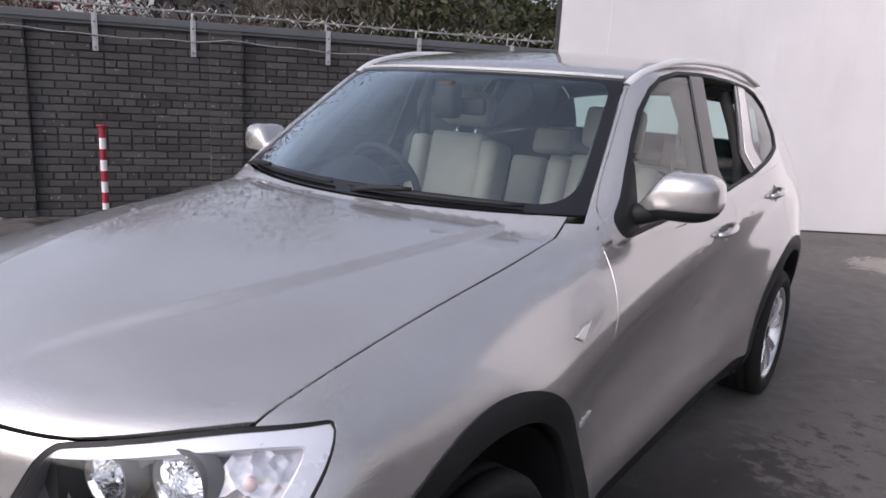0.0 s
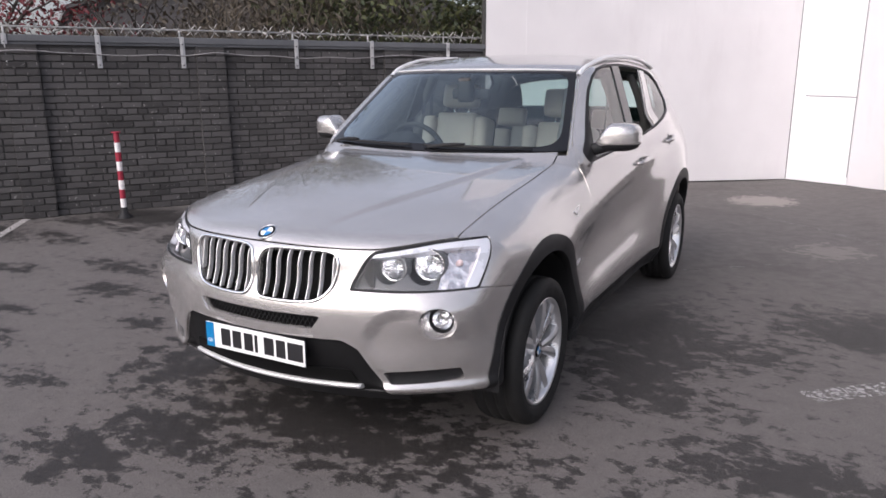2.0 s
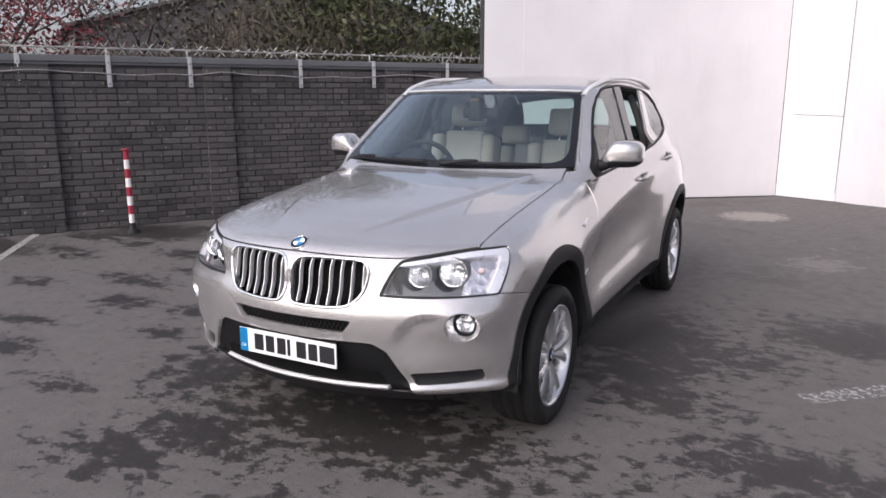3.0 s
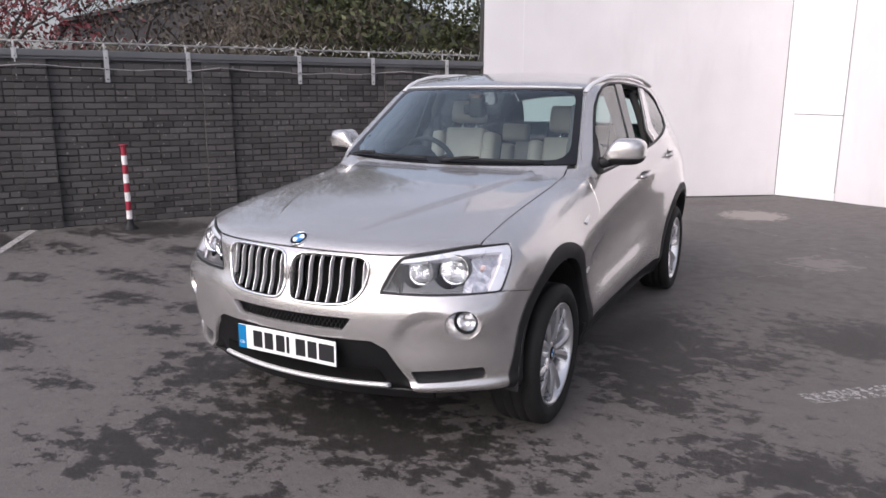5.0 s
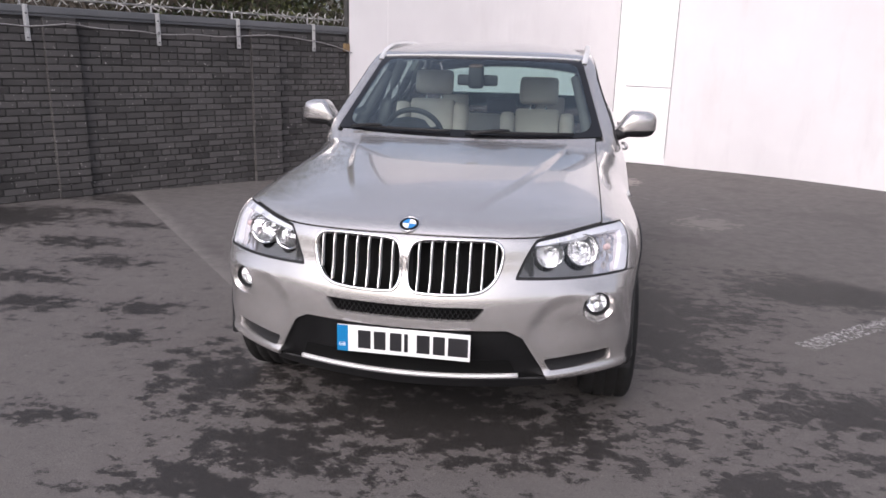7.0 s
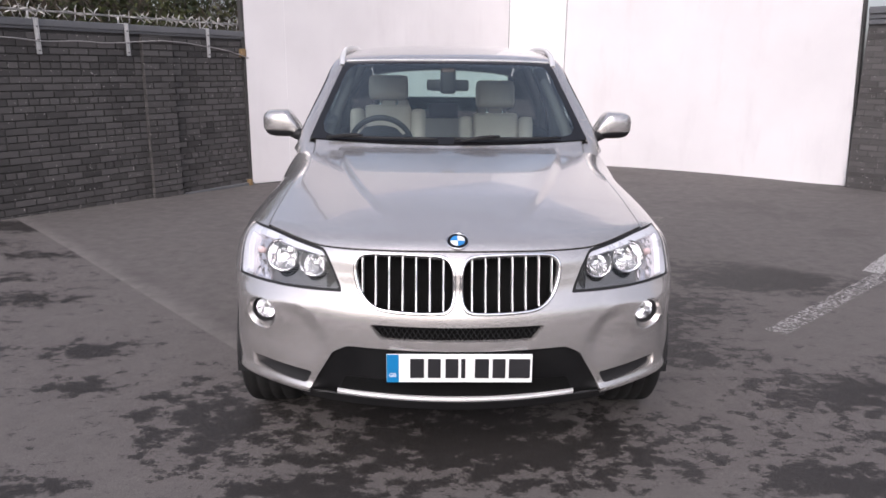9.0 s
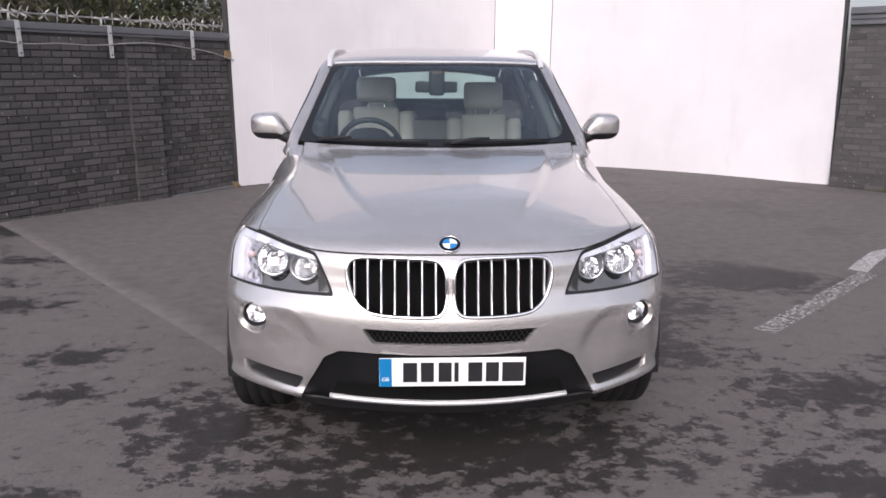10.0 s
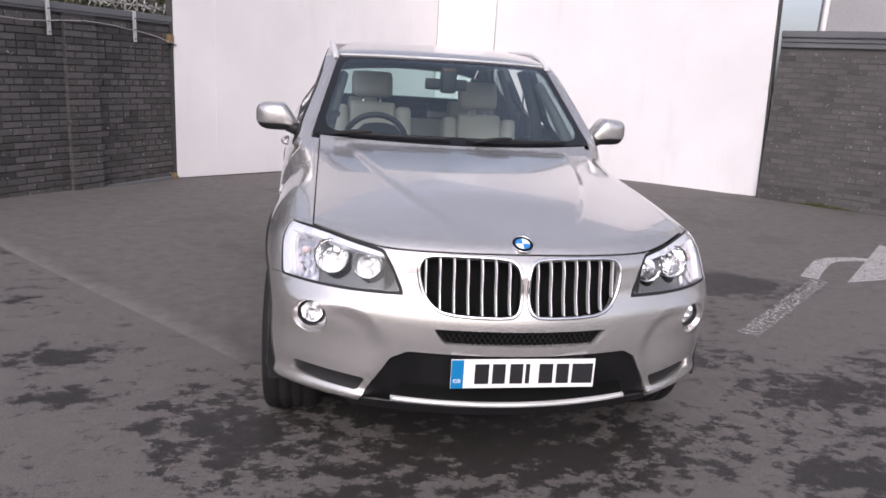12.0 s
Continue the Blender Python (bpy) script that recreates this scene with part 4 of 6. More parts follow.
for sx in (1, -1):
    cut_panel("side_vent", [on(sx), lambda p: p[:, 1] + 0.3, lambda p: inside_poly(AX(p), p[:, 2], VENT, 0.02)], BLACK_PLASTIC, car, depth=0.0, offset=-0.026)
    cut_panel("fender", [on(sx), door_a, lambda p: p[:, 1] - 0.95, lambda p: arch(p, 0.0, ARCH), lambda p: np.where(p[:, 1] < 0, 0.768 - 0.19 * np.clip(p[:, 1] + 0.5, 0, 1) - p[:, 2], 0.362 - p[:, 2]),
                         lambda p: GAP * HLF - hl(p), lambda p: GAP - hood_side(p), lambda p: p[:, 2] - 1.150, lambda p: 0.012 - dlo(p), lambda p: 0.55 - AX(p)], PAINT, car, "silver front wing")
    fd = cut_panel("front_door", [on(sx), lambda p: 0.012 - dlo(p), lambda p: GAP * 1.3 - door_a(p), lambda p: door_b(p) + GAP, lambda p: 0.362 - p[:, 2], lambda p: p[:, 2] - belt(p[:, 1])], PAINT, car, "silver front door")
    rd = cut_panel("rear_door", [on(sx), lambda p: 0.012 - dlo(p), lambda p: GAP - door_b(p), lambda p: door_c(p) + GAP, lambda p: arch(p, WHEELBASE, ARCH), lambda p: 0.362 - p[:, 2], lambda p: p[:, 2] - belt(p[:, 1])], PAINT, car, "silver rear door")
    cut_panel("quarter_panel", [on(sx), lambda p: 0.012 - dlo(p), lambda p: GAP - door_c(p), lambda p: arch(p, WHEELBASE, ARCH), lambda p: 0.362 - p[:, 2], lambda p: p[:, 2] - belt(p[:, 1])], PAINT, car)
    cut_panel("sill", [on(sx), lambda p: 0.44 - p[:, 1], lambda p: p[:, 1] - 2.42, lambda p: p[:, 2] - 0.360, lambda p: 0.235 - p[:, 2]], BLACK_PLASTIC, car, "black plastic sill", offset=-0.006)
    cut_panel("side_frame", [on(sx), lambda p: belt(p[:, 1]) + 0.001 - p[:, 2], lambda p: np.where(p[:, 1] < 2.6, 0.044, 0.012) - dlo(p), lambda p: np.where(p[:, 1] < 0.72, 1.1505 - p[:, 2], -1),
                             lambda p: 0.70 - p[:, 1], lambda p: np.where(screen_top(p) < 0, GAP - screen_side(p), GAP - roof_side(p)), lambda p: p[:, 1] - 2.6], PAINT, car, "silver window frame and pillars", depth=0.012, whole=True)
    cut_panel("tail_pillar", [on(sx), lambda p: belt(p[:, 1]) + 0.001 - p[:, 2], lambda p: 0.012 - dlo(p), lambda p: 2.6005 - p[:, 1], lambda p: GAP - roof_side(p), lambda p: p[:, 1] - 3.32], PAINT, car, depth=0.012)
    cut_panel("door_frame", [on(sx), lambda p: belt(p[:, 1]) + 0.001 - p[:, 2], lambda p: 0.012 - dlo(p), lambda p: dlo(p) - 0.0415, lambda p: p[:, 1] - 2.6, lambda p: 0.72 - p[:, 1]], PAINT, car, "silver door frame", depth=0.012)
    cut_panel("window_trim", [on(sx), lambda p: dlo(p) - 0.0105, lambda p: -dlo(p)], BLACK_PLASTIC, car, "black window surround", depth=0.02, offset=-0.002)
    glass_f = cut_panel("front_side_window", [on(sx), lambda p: dlo(p) + 0.0005, lambda p: 0.0005 - sail(p), lambda p: pillar_b(p) + 0.0005], SIDE_GLASS, car, "clear side window", depth=0.0, offset=-0.012)
    cut_panel("mirror_corner", [on(sx), lambda p: dlo(p) + 0.0005, sail], BLACK_PLASTIC, car, depth=0.0, offset=-0.006)
    cut_panel("centre_pillar", [on(sx), lambda p: dlo(p) + 0.0005, lambda p: -pillar_b(p), lambda p: pillar_b(p) - 0.162], GLOSS_BLACK, car, "gloss black door pillar", depth=0.012, offset=-0.005)
    cut_panel("rear_pillar", [on(sx), lambda p: dlo(p) + 0.0005, lambda p: -pillar_c(p), lambda p: pillar_c(p) - 0.240], GLOSS_BLACK, car, depth=0.012, offset=-0.005)
    cut_panel("pillar_strip", [on(sx), lambda p: dlo(p) + 0.004, lambda p: 0.065 - pillar_c(p), lambda p: pillar_c(p) - 0.195], PAINT, car, "silver pillar strip", depth=0.006, offset=-0.001)
    cut_panel("quarter_window", [on(sx), lambda p: dlo(p) + 0.0005, lambda p: 0.240 - pillar_c(p)], QUARTER_GLASS, car, "dark rear quarter glass", depth=0.0, offset=-0.010)
    if sx < 0:
        cut_panel("rear_side_window", [on(sx), lambda p: dlo(p) + 0.0005, lambda p: 0.162 - pillar_b(p), pillar_c], SIDE_GLASS, car, depth=0.0, offset=-0.012)
    for hub, nm in ((0.0, "front"), (WHEELBASE, "rear")):
        cut_panel("arch_trim", [on(sx), lambda p: arch(p, hub, 0.438), lambda p: -arch(p, hub, ARCH - 0.0015), lambda p: np.where(p[:, 1] < 0, 0.335, 0.24) - p[:, 2], lambda p: np.abs(p[:, 1] - hub) - 0.56, lambda p: 0.6 - AX(p)], BLACK_PLASTIC, car, "black plastic wheel arch trim", depth=0.06, offset=0.004)
cut_panel("roof", [lambda p: GAP - screen_top(p), lambda p: roof_side(p) + GAP, lambda p: p[:, 1] - 3.32, lambda p: 1.2 - p[:, 2]], PAINT, car, "silver roof", depth=0.012)
def screen(p):
    return np.maximum(np.maximum(screen_side(p), screen_top(p)), 0.475 + 0.42 * AX(p) ** 2 - p[:, 1])


def screen_in(p):
    return smax(smax(screen_side(p) + 0.042, screen_top(p) + 0.045, 0.08), 0.522 + 0.38 * AX(p) ** 2 - p[:, 1], 0.13)


TOP_ONLY = lambda p: 1.0 - p[:, 2]
cut_panel("screen_trim", [lambda p: screen_top(p) - 0.002, lambda p: -0.009 - screen_top(p), lambda p: screen_side(p) + 0.01, lambda p: 1.2 - p[:, 2]], SATIN, car, "bright strip over the windscreen", depth=0.006, offset=0.004)
cut_panel("windscreen_border", [screen, lambda p: -screen_in(p), TOP_ONLY], GLOSS_BLACK, car, "black windscreen border", depth=0.01, offset=-0.003)
ws = cut_panel("windscreen", [screen_in, TOP_ONLY], SCREEN_GLASS, car, "tinted windscreen glass", depth=0.0, offset=-0.003)
# tail
def rear_screen(p):
    return inside_poly(p[:, 0], p[:, 2], [(-0.60, 1.19), (0.60, 1.19), (0.545, 1.585), (-0.545, 1.585)], 0.025)


cut_panel("tailgate", [lambda p: 3.321 - p[:, 1], lambda p: -rear_screen(p), lambda p: 1.1 - p[:, 2]], PAINT, car)
cut_panel("rear_bumper", [lambda p: 3.321 - p[:, 1], lambda p: p[:, 2] - 1.0995, lambda p: 0.33 - p[:, 2], lambda p: AX(p) - 0.8], PAINT, car)
cut_panel("rear_window", [lambda p: 3.321 - p[:, 1], rear_screen], REAR_GLASS, car, "tinted rear window", depth=0.0, offset=-0.006)

# ---- lamps, grille, plate, badges ----
def smooth_outline(pts, rounds=3):
    pts = [Vector(p) for p in pts]
    for _ in range(rounds):
        pts = [q for a, b in zip(pts, pts[1:] + pts[:1]) for q in (a * 0.75 + b * 0.25, a * 0.25 + b * 0.75)]
    return pts


def closed_tube(bm, pts, r, seg=8):
    n = len(pts)
    rings = []
    for i, p in enumerate(pts):
        d = (pts[(i + 1) % n] - pts[i - 1]).normalized()
        a = d.cross(Vector((0, 1, 0))).normalized()
        b = d.cross(a)
        rings.append([bm.verts.new(p + r * (math.cos(2 * math.pi * k / seg) * a + math.sin(2 * math.pi * k / seg) * b)) for k in range(seg)])
    for i in range(n):
        q, w = rings[i], rings[(i + 1) % n]
        for k in range(seg):
            bm.faces.new((q[k], q[(k + 1) % seg], w[(k + 1) % seg], w[k])).smooth = True


def revolve(bm, profile, m, seg=32, mat=0, closed=False):
    """profile: (distance along the axis z, radius); m places it."""
    rings = []
    for h, r in profile:
        rings.append([bm.verts.new(m @ Vector((r * math.cos(2 * math.pi * k / seg), r * math.sin(2 * math.pi * k / seg), h))) for k in range(seg)])
    pairs = list(zip(rings, rings[1:])) + ([(rings[-1], rings[0])] if closed else [])
    for q, w in pairs:
        for k in range(seg):
            f = bm.faces.new((q[k], q[(k + 1) % seg], w[(k + 1) % seg], w[k]))
            f.smooth, f.material_index = True, mat
    return rings


def facing(p, out):
    """A frame at p whose z looks along out."""
    return Matrix.Translation(p) @ Vector(out).to_track_quat("Z", "Y").to_matrix().to_4x4()


for sx in (1, -1):
    # kidney grille
    ring = smooth_outline([(sx * x, z) for x, z in KIDNEY])
    cx = sum(p.x for p in ring) / len(ring)
    cz = sum(p.y for p in ring) / len(ring)
    big = ring
    bm = bmesh.new()
    closed_tube(bm, [Vector((p.x, skin_y(p.x, p.y) - 0.002, p.y)) for p in big], 0.0066)
    surround = part("grille_surround", bm, CHROME, car, "chrome kidney grille surround")
    lo_x, hi_x = min(abs(p.x) for p in big), max(abs(p.x) for p in big)
    for k in range(7):
        x = sx * (lo_x + (hi_x - lo_x) * (k + 0.80) / 7.35)
        zs = [a.y + (x - a.x) / (b.x - a.x) * (b.y - a.y) for a, b in zip(big, big[1:] + big[:1]) if (a.x - x) * (b.x - x) < 0]
        z0, z1 = min(zs) + 0.004, max(zs) - 0.004
        bm = bmesh.new()
        rows = []
        for i in range(9):
            z = z0 + (z1 - z0) * i / 8
            y = skin_y(x, z) + 0.008
            rows.append([bm.verts.new((x + dx, y + dy, z)) for dx, dy in ((-0.0028, 0.004), (-0.0015, 0), (0.0015, 0), (0.0028, 0.004), (0.0040, 0.020), (-0.0040, 0.020))])
        for q, w in zip(rows, rows[1:]):
            for i in range(6):
                bm.faces.new((q[i], q[(i + 1) % 6], w[(i + 1) % 6], w[i]))
        bm.faces.new(rows[0][::-1])
        bm.faces.new(rows[-1])
        bmesh.ops.recalc_face_normals(bm, faces=bm.faces)
        part("slat", bm, SATIN, surround, "satin silver grille bar")
    bm = bmesh.new()
    box(bm, (min(sx * 0.01, sx * 0.38), -0.715, 0.66), (max(sx * 0.01, sx * 0.38), -0.705, 0.905))
    part("grille_back", bm, MATT_BLACK, surround)
    # head lamp
    BOWLS = ((0.536, -0.632, 0.837, 0.054), (0.662, -0.574, 0.847, 0.061))

    def off_bowls(p, sx=sx):
        """Below zero outside the openings for the two bowls."""
        way = np.array((sx * 0.12, -1.0, 0.05)) / math.sqrt(1.0169)
        out = np.full(len(p), -1.0)
        for lx, ly, lz, lr in BOWLS:
            d = p - np.array((sx * lx, ly, lz))
            d = d - (d @ way)[:, None] * way
            out = np.maximum(out, lr * 1.01 - np.linalg.norm(d, axis=1))
        return out
    lamp = cut_panel("headlamp", [on(sx), lambda p: hl(p) + 0.001, off_bowls], LAMP_GREY, car, "clear twin-bowl headlamp with grey bezel", depth=0.0, offset=-0.052)
    cut_panel("seal", [on(sx), lambda p: hl(p) - 0.001, lambda p: -hl(p) - 0.0095 * HLF], BLACK_PLASTIC, lamp, "black rubber seal", depth=0.03, offset=-0.002)
    cut_panel("housing", [on(sx), lambda p: hl(p) + 0.0092 * HLF, lambda p: -hl(p) - 0.0112 * HLF], LAMP_GREY, lamp, "grey lamp housing", depth=0.050, offset=-0.004)
    cut_panel("lens", [on(sx), lambda p: hl(p) + 0.0085 * HLF], LENS, lamp, "clear lens", depth=0.0, offset=-0.003)

    def brow(p, sx=sx):
        return np.maximum(hl(p) + 0.0105 * HLF, np.minimum(hood_line(p) - 0.029 - p[:, 2], -0.044 - (p[:, 1] + 0.386 + 0.88 * (0.917 - p[:, 2]))))
    cut_panel("brow", [on(sx), brow, lambda p: -0.001 + 0 * p[:, 2]], LAMP_BROW, lamp, "bright silver lamp brow", depth=0.045, offset=-0.006)
    for lx, ly, lz, lr in BOWLS:
        m = facing((sx * lx, ly, lz), (sx * 0.12, -1, 0.05))
        bm = bmesh.new()
        revolve(bm, [(0.012, lr), (0.016, lr * 0.97), (0.0, lr * 0.93), (-0.025, lr * 0.72), (-0.045, lr * 0.42), (-0.052, 0.012), (-0.035, 0.011), (-0.022, 0.008), (-0.020, 0.0015)], m, 28)
        bowl = part("reflector", bm, REFLECTOR, lamp, "chrome reflector bowl")
        bm = bmesh.new()
        revolve(bm, [(0.010, lr * 1.0), (0.017, lr * 1.015), (0.015, lr * 1.05), (-0.03, lr * 1.07)], m, 28)
        part("bezel", bm, LAMP_GREY, bowl)
    ind = cut_panel("indicator", [on(sx), lambda p: hl(p) + 0.014 * HLF, lambda p: 0.728 + 0.05 * (p[:, 2] - 0.85) - AX(p), off_bowls, lambda p: -brow(p), lambda p: p[:, 2] - hood_line(p) + 0.028],
                    INDICATOR, lamp, "ribbed clear indicator with a pinkish bulb", depth=0.02, offset=-0.030)
    ib = np.array([[sx * 0.775, skin_y(sx * 0.775, 0.862), 0.862]])
    ib = Vector(ib[0] - 0.024 * skin_normal(ib)[0])
    bm = bmesh.new()
    bmesh.ops.create_uvsphere(bm, u_segments=14, v_segments=8, radius=0.013, matrix=Matrix.Translation(ib))
    part("bulb", bm, AMBER, ind, "pinkish bulb", True)
    # fog lamp
    fy = skin_y(sx * FOG[0], FOG[1])
    m = facing((sx * FOG[0], fy + 0.026, FOG[1]), (sx * 0.20, -1, 0))
    bm = bmesh.new()
    rim_o, rim_i = [], []
    for k in range(32):
        c_, s_ = math.cos(2 * math.pi * k / 32), math.sin(2 * math.pi * k / 32)
        x, z = sx * FOG[0] + 0.0625 * c_, FOG[1] + 0.0625 * s_
        rim_o.append(bm.verts.new((x, skin_y(x, z) + 0.001, z)))
        q = m @ Vector((0, 0, -0.026))
        rim_i.append(bm.verts.new(q + 0.050 * (c_ * (m.to_3x3() @ Vector((1, 0, 0))) + s_ * (m.to_3x3() @ Vector((0, 1, 0))))))
    # start the inner ring where it lies nearest the outer one
    shift = min(range(32), key=lambda d: sum((rim_o[k].co - rim_i[(k + d) % 32].co).length for k in range(0, 32, 4)))
    for k in range(32):
        bm.faces.new((rim_o[k], rim_o[(k + 1) % 32], rim_i[(k + 1 + shift) % 32], rim_i[(k + shift) % 32])).smooth = True
    bmesh.ops.recalc_face_normals(bm, faces=bm.faces)
    fog = part("fog_lamp", bm, PAINT, car, "round fog lamp in a silver recess")
    bm = bmesh.new()
    revolve(bm, [(-0.026, 0.0502), (-0.036, 0.047), (-0.042, 0.040), (-0.07, 0.039)], m, 32)
    part("ring", bm, BLACK_PLASTIC, fog)
    bm = bmesh.new()
    revolve(bm, [(-0.038, 0.039), (-0.046, 0.035), (-0.064, 0.022), (-0.069, 0.008), (-0.048, 0.009), (-0.042, 0.001)], m, 28)
    part("reflector", bm, REFLECTOR, fog)
    bm = bmesh.new()
    revolve(bm, [(-0.038, 0.040), (-0.031, 0.033), (-0.027, 0.018), (-0.026, 0.001)], m, 28)
    part("lens", bm, LENS, fog)
# air intake lattice
bm = bmesh.new()
for i in range(31):
    x = -0.30 + i * 0.02
    for dx in (0.04, -0.04):
        tube(bm, [(x - dx / 2, skin_y(x, 0.61) + 0.034, 0.600), (x + dx / 2, skin_y(x, 0.655) + 0.034, 0.660)], 0.0013, 5)
part("intake_mesh", bm, BLACK_PLASTIC, car, "black diamond mesh")
# bright strip along the chin
bm = bmesh.new()
prev = None
for i in range(41):
    x = -0.445 + 0.89 * i / 40
    zz = 0.361 + 0.002 * (x / 0.445) ** 2
    y = skin_y(x, zz) - 0.004
    cur = [bm.verts.new((x, y + dy, zz + dz)) for dy, dz in ((0.03, 0.009), (0.002, 0.009), (-0.002, 0.003), (0.004, -0.007), (0.03, -0.009))]
    if prev:
        for k in range(4):
            bm.faces.new((prev[k], cur[k], cur[k + 1], prev[k + 1])).smooth = True
    else:
        bm.faces.new(cur)
    prev = cur
bm.faces.new(prev[::-1])
part("chin_strip", bm, SATIN, car, "satin silver chin strip")
# number plate: characters are plain bars
PX, PY, PZ = -0.252, -0.874, 0.455
bm = bmesh.new()
box(bm, (PX, PY, PZ), (PX + 0.52, PY + 0.006, PZ + 0.107), None, 0.002)
plate = part("number_plate", bm, PLATE_WHITE, car, "white plate with a blue end band")
bm = bmesh.new()
box(bm, (PX + 0.03, PY + 0.006, PZ + 0.01), (PX + 0.49, PY + 0.05, PZ + 0.10))
part("holder", bm, BLACK_PLASTIC, plate)
bm = bmesh.new()
box(bm, (PX + 0.001, PY - 0.002, PZ + 0.001), (PX + 0.044, PY, PZ + 0.106))
part("band", bm, PLATE_BLUE, plate, "blue band")
for a, b in ((0.084, 0.134), (0.147, 0.193), (0.210, 0.256), (0.266, 0.281), (0.315, 0.365), (0.378, 0.424), (0.436, ARCH)):
    bm = bmesh.new()
    box(bm, (PX + a, PY - 0.0015, PZ + 0.017), (PX + b, PY, PZ + 0.090))
    part("bar", bm, PLATE_BLACK, plate, "black bar")
txt = bpy.data.curves.new("country_code", "FONT")
txt.body, txt.size, txt.extrude = "GB", 0.021, 0.0004
holder = bpy.data.objects.new("country_code", txt)
me = bpy.data.meshes.new_from_object(holder)
bpy.data.objects.remove(holder)
me.materials.append(PLATE_WHITE)
gb = new("country_code", me)
gb.parent = plate
gb.matrix_world = pose(PX + 0.008, PY - 0.0026, PZ + 0.022, 90, 0, 0)


def roundel(r, m, parent):
    """A black-ringed disc with four quarters, on m's z axis."""
    bm = bmesh.new()
    revolve(bm, [(-0.004, r), (0.003, r), (0.0045, r * 0.96), (0.003, r * 0.93)], m, 32)
    rim = part("badge", bm, CHROME, parent, "round badge, black ring with blue and white quarters")
    bm = bmesh.new()
    revolve(bm, [(0.003, r * 0.94), (0.0042, r * 0.80), (0.003, r * 0.62)], m, 32)
    part("ring", bm, GLOSS_BLACK, rim)
    for k in range(4):
        bm = bmesh.new()
        c = bm.verts.new(m @ Vector((0, 0, 0.005)))
        arc = [bm.verts.new(m @ Vector((r * 0.64 * math.cos(a), r * 0.64 * math.sin(a), 0.0042))) for a in [math.pi / 2 * (k + i / 8) for i in range(9)]]
        for a, b in zip(arc, arc[1:]):
            bm.faces.new((c, a, b))
        part("quarter", bm, BADGE_BLUE if k % 2 == 1 else BADGE_WHITE, rim)
    return rim


by = -0.747
nb = skin_normal(np.array([[0.0, by, skin_z(0.0, by)]]))[0]
m = facing((0, by, skin_z(0.0, by) + 0.001), nb)
# keep the quarters upright
m = Matrix.Translation(m.translation) @ Matrix((Vector((1, 0, 0)), Vector(nb).cross(Vector((1, 0, 0))).normalized(), Vector(nb))).transposed().to_4x4()
roundel(0.041, m, car)
for sx in (1, -1):
    # wing emblem
    ex = skin_x(0.462, 0.908, sx)
    ne = skin_normal(np.array([[ex, 0.462, 0.908]]))[0]
    m = Matrix.Translation((ex, 0.462, 0.908)) @ Matrix((Vector((0, 1, 0)), Vector(ne).cross(Vector((0, 1, 0))).normalized() * sx, Vector(ne))).transposed().to_4x4()
    bm = bmesh.new()
    prism(bm, [(-0.046, 0.000), (-0.016, -0.019), (0.002, -0.006), (0.052, 0.022), (0.004, 0.015)], 0.007, m @ Matrix.Translation((0, 0, -0.003)))
    bmesh.ops.recalc_face_normals(bm, faces=bm.faces)
    part("wing_emblem", bm, SATIN, car, "satin wing emblem")
    for i, (a, b, h) in enumerate(((0.0, 0.016, 0.012), (0.02, 0.034, 0.017), (0.038, 0.05, 0.012), (0.054, 0.064, 0.012), (0.068, 0.082, 0.015), (0.086, 0.10, 0.012))):
        yy = 0.50 + a
        xx = skin_x(yy, 0.63, sx)
        bm = bmesh.new()
        box(bm, (xx - 0.002, yy, 0.622), (xx + 0.002, 0.50 + b, 0.622 + h))
        part("letter_bar", bm, SATIN, car, "small satin bar")


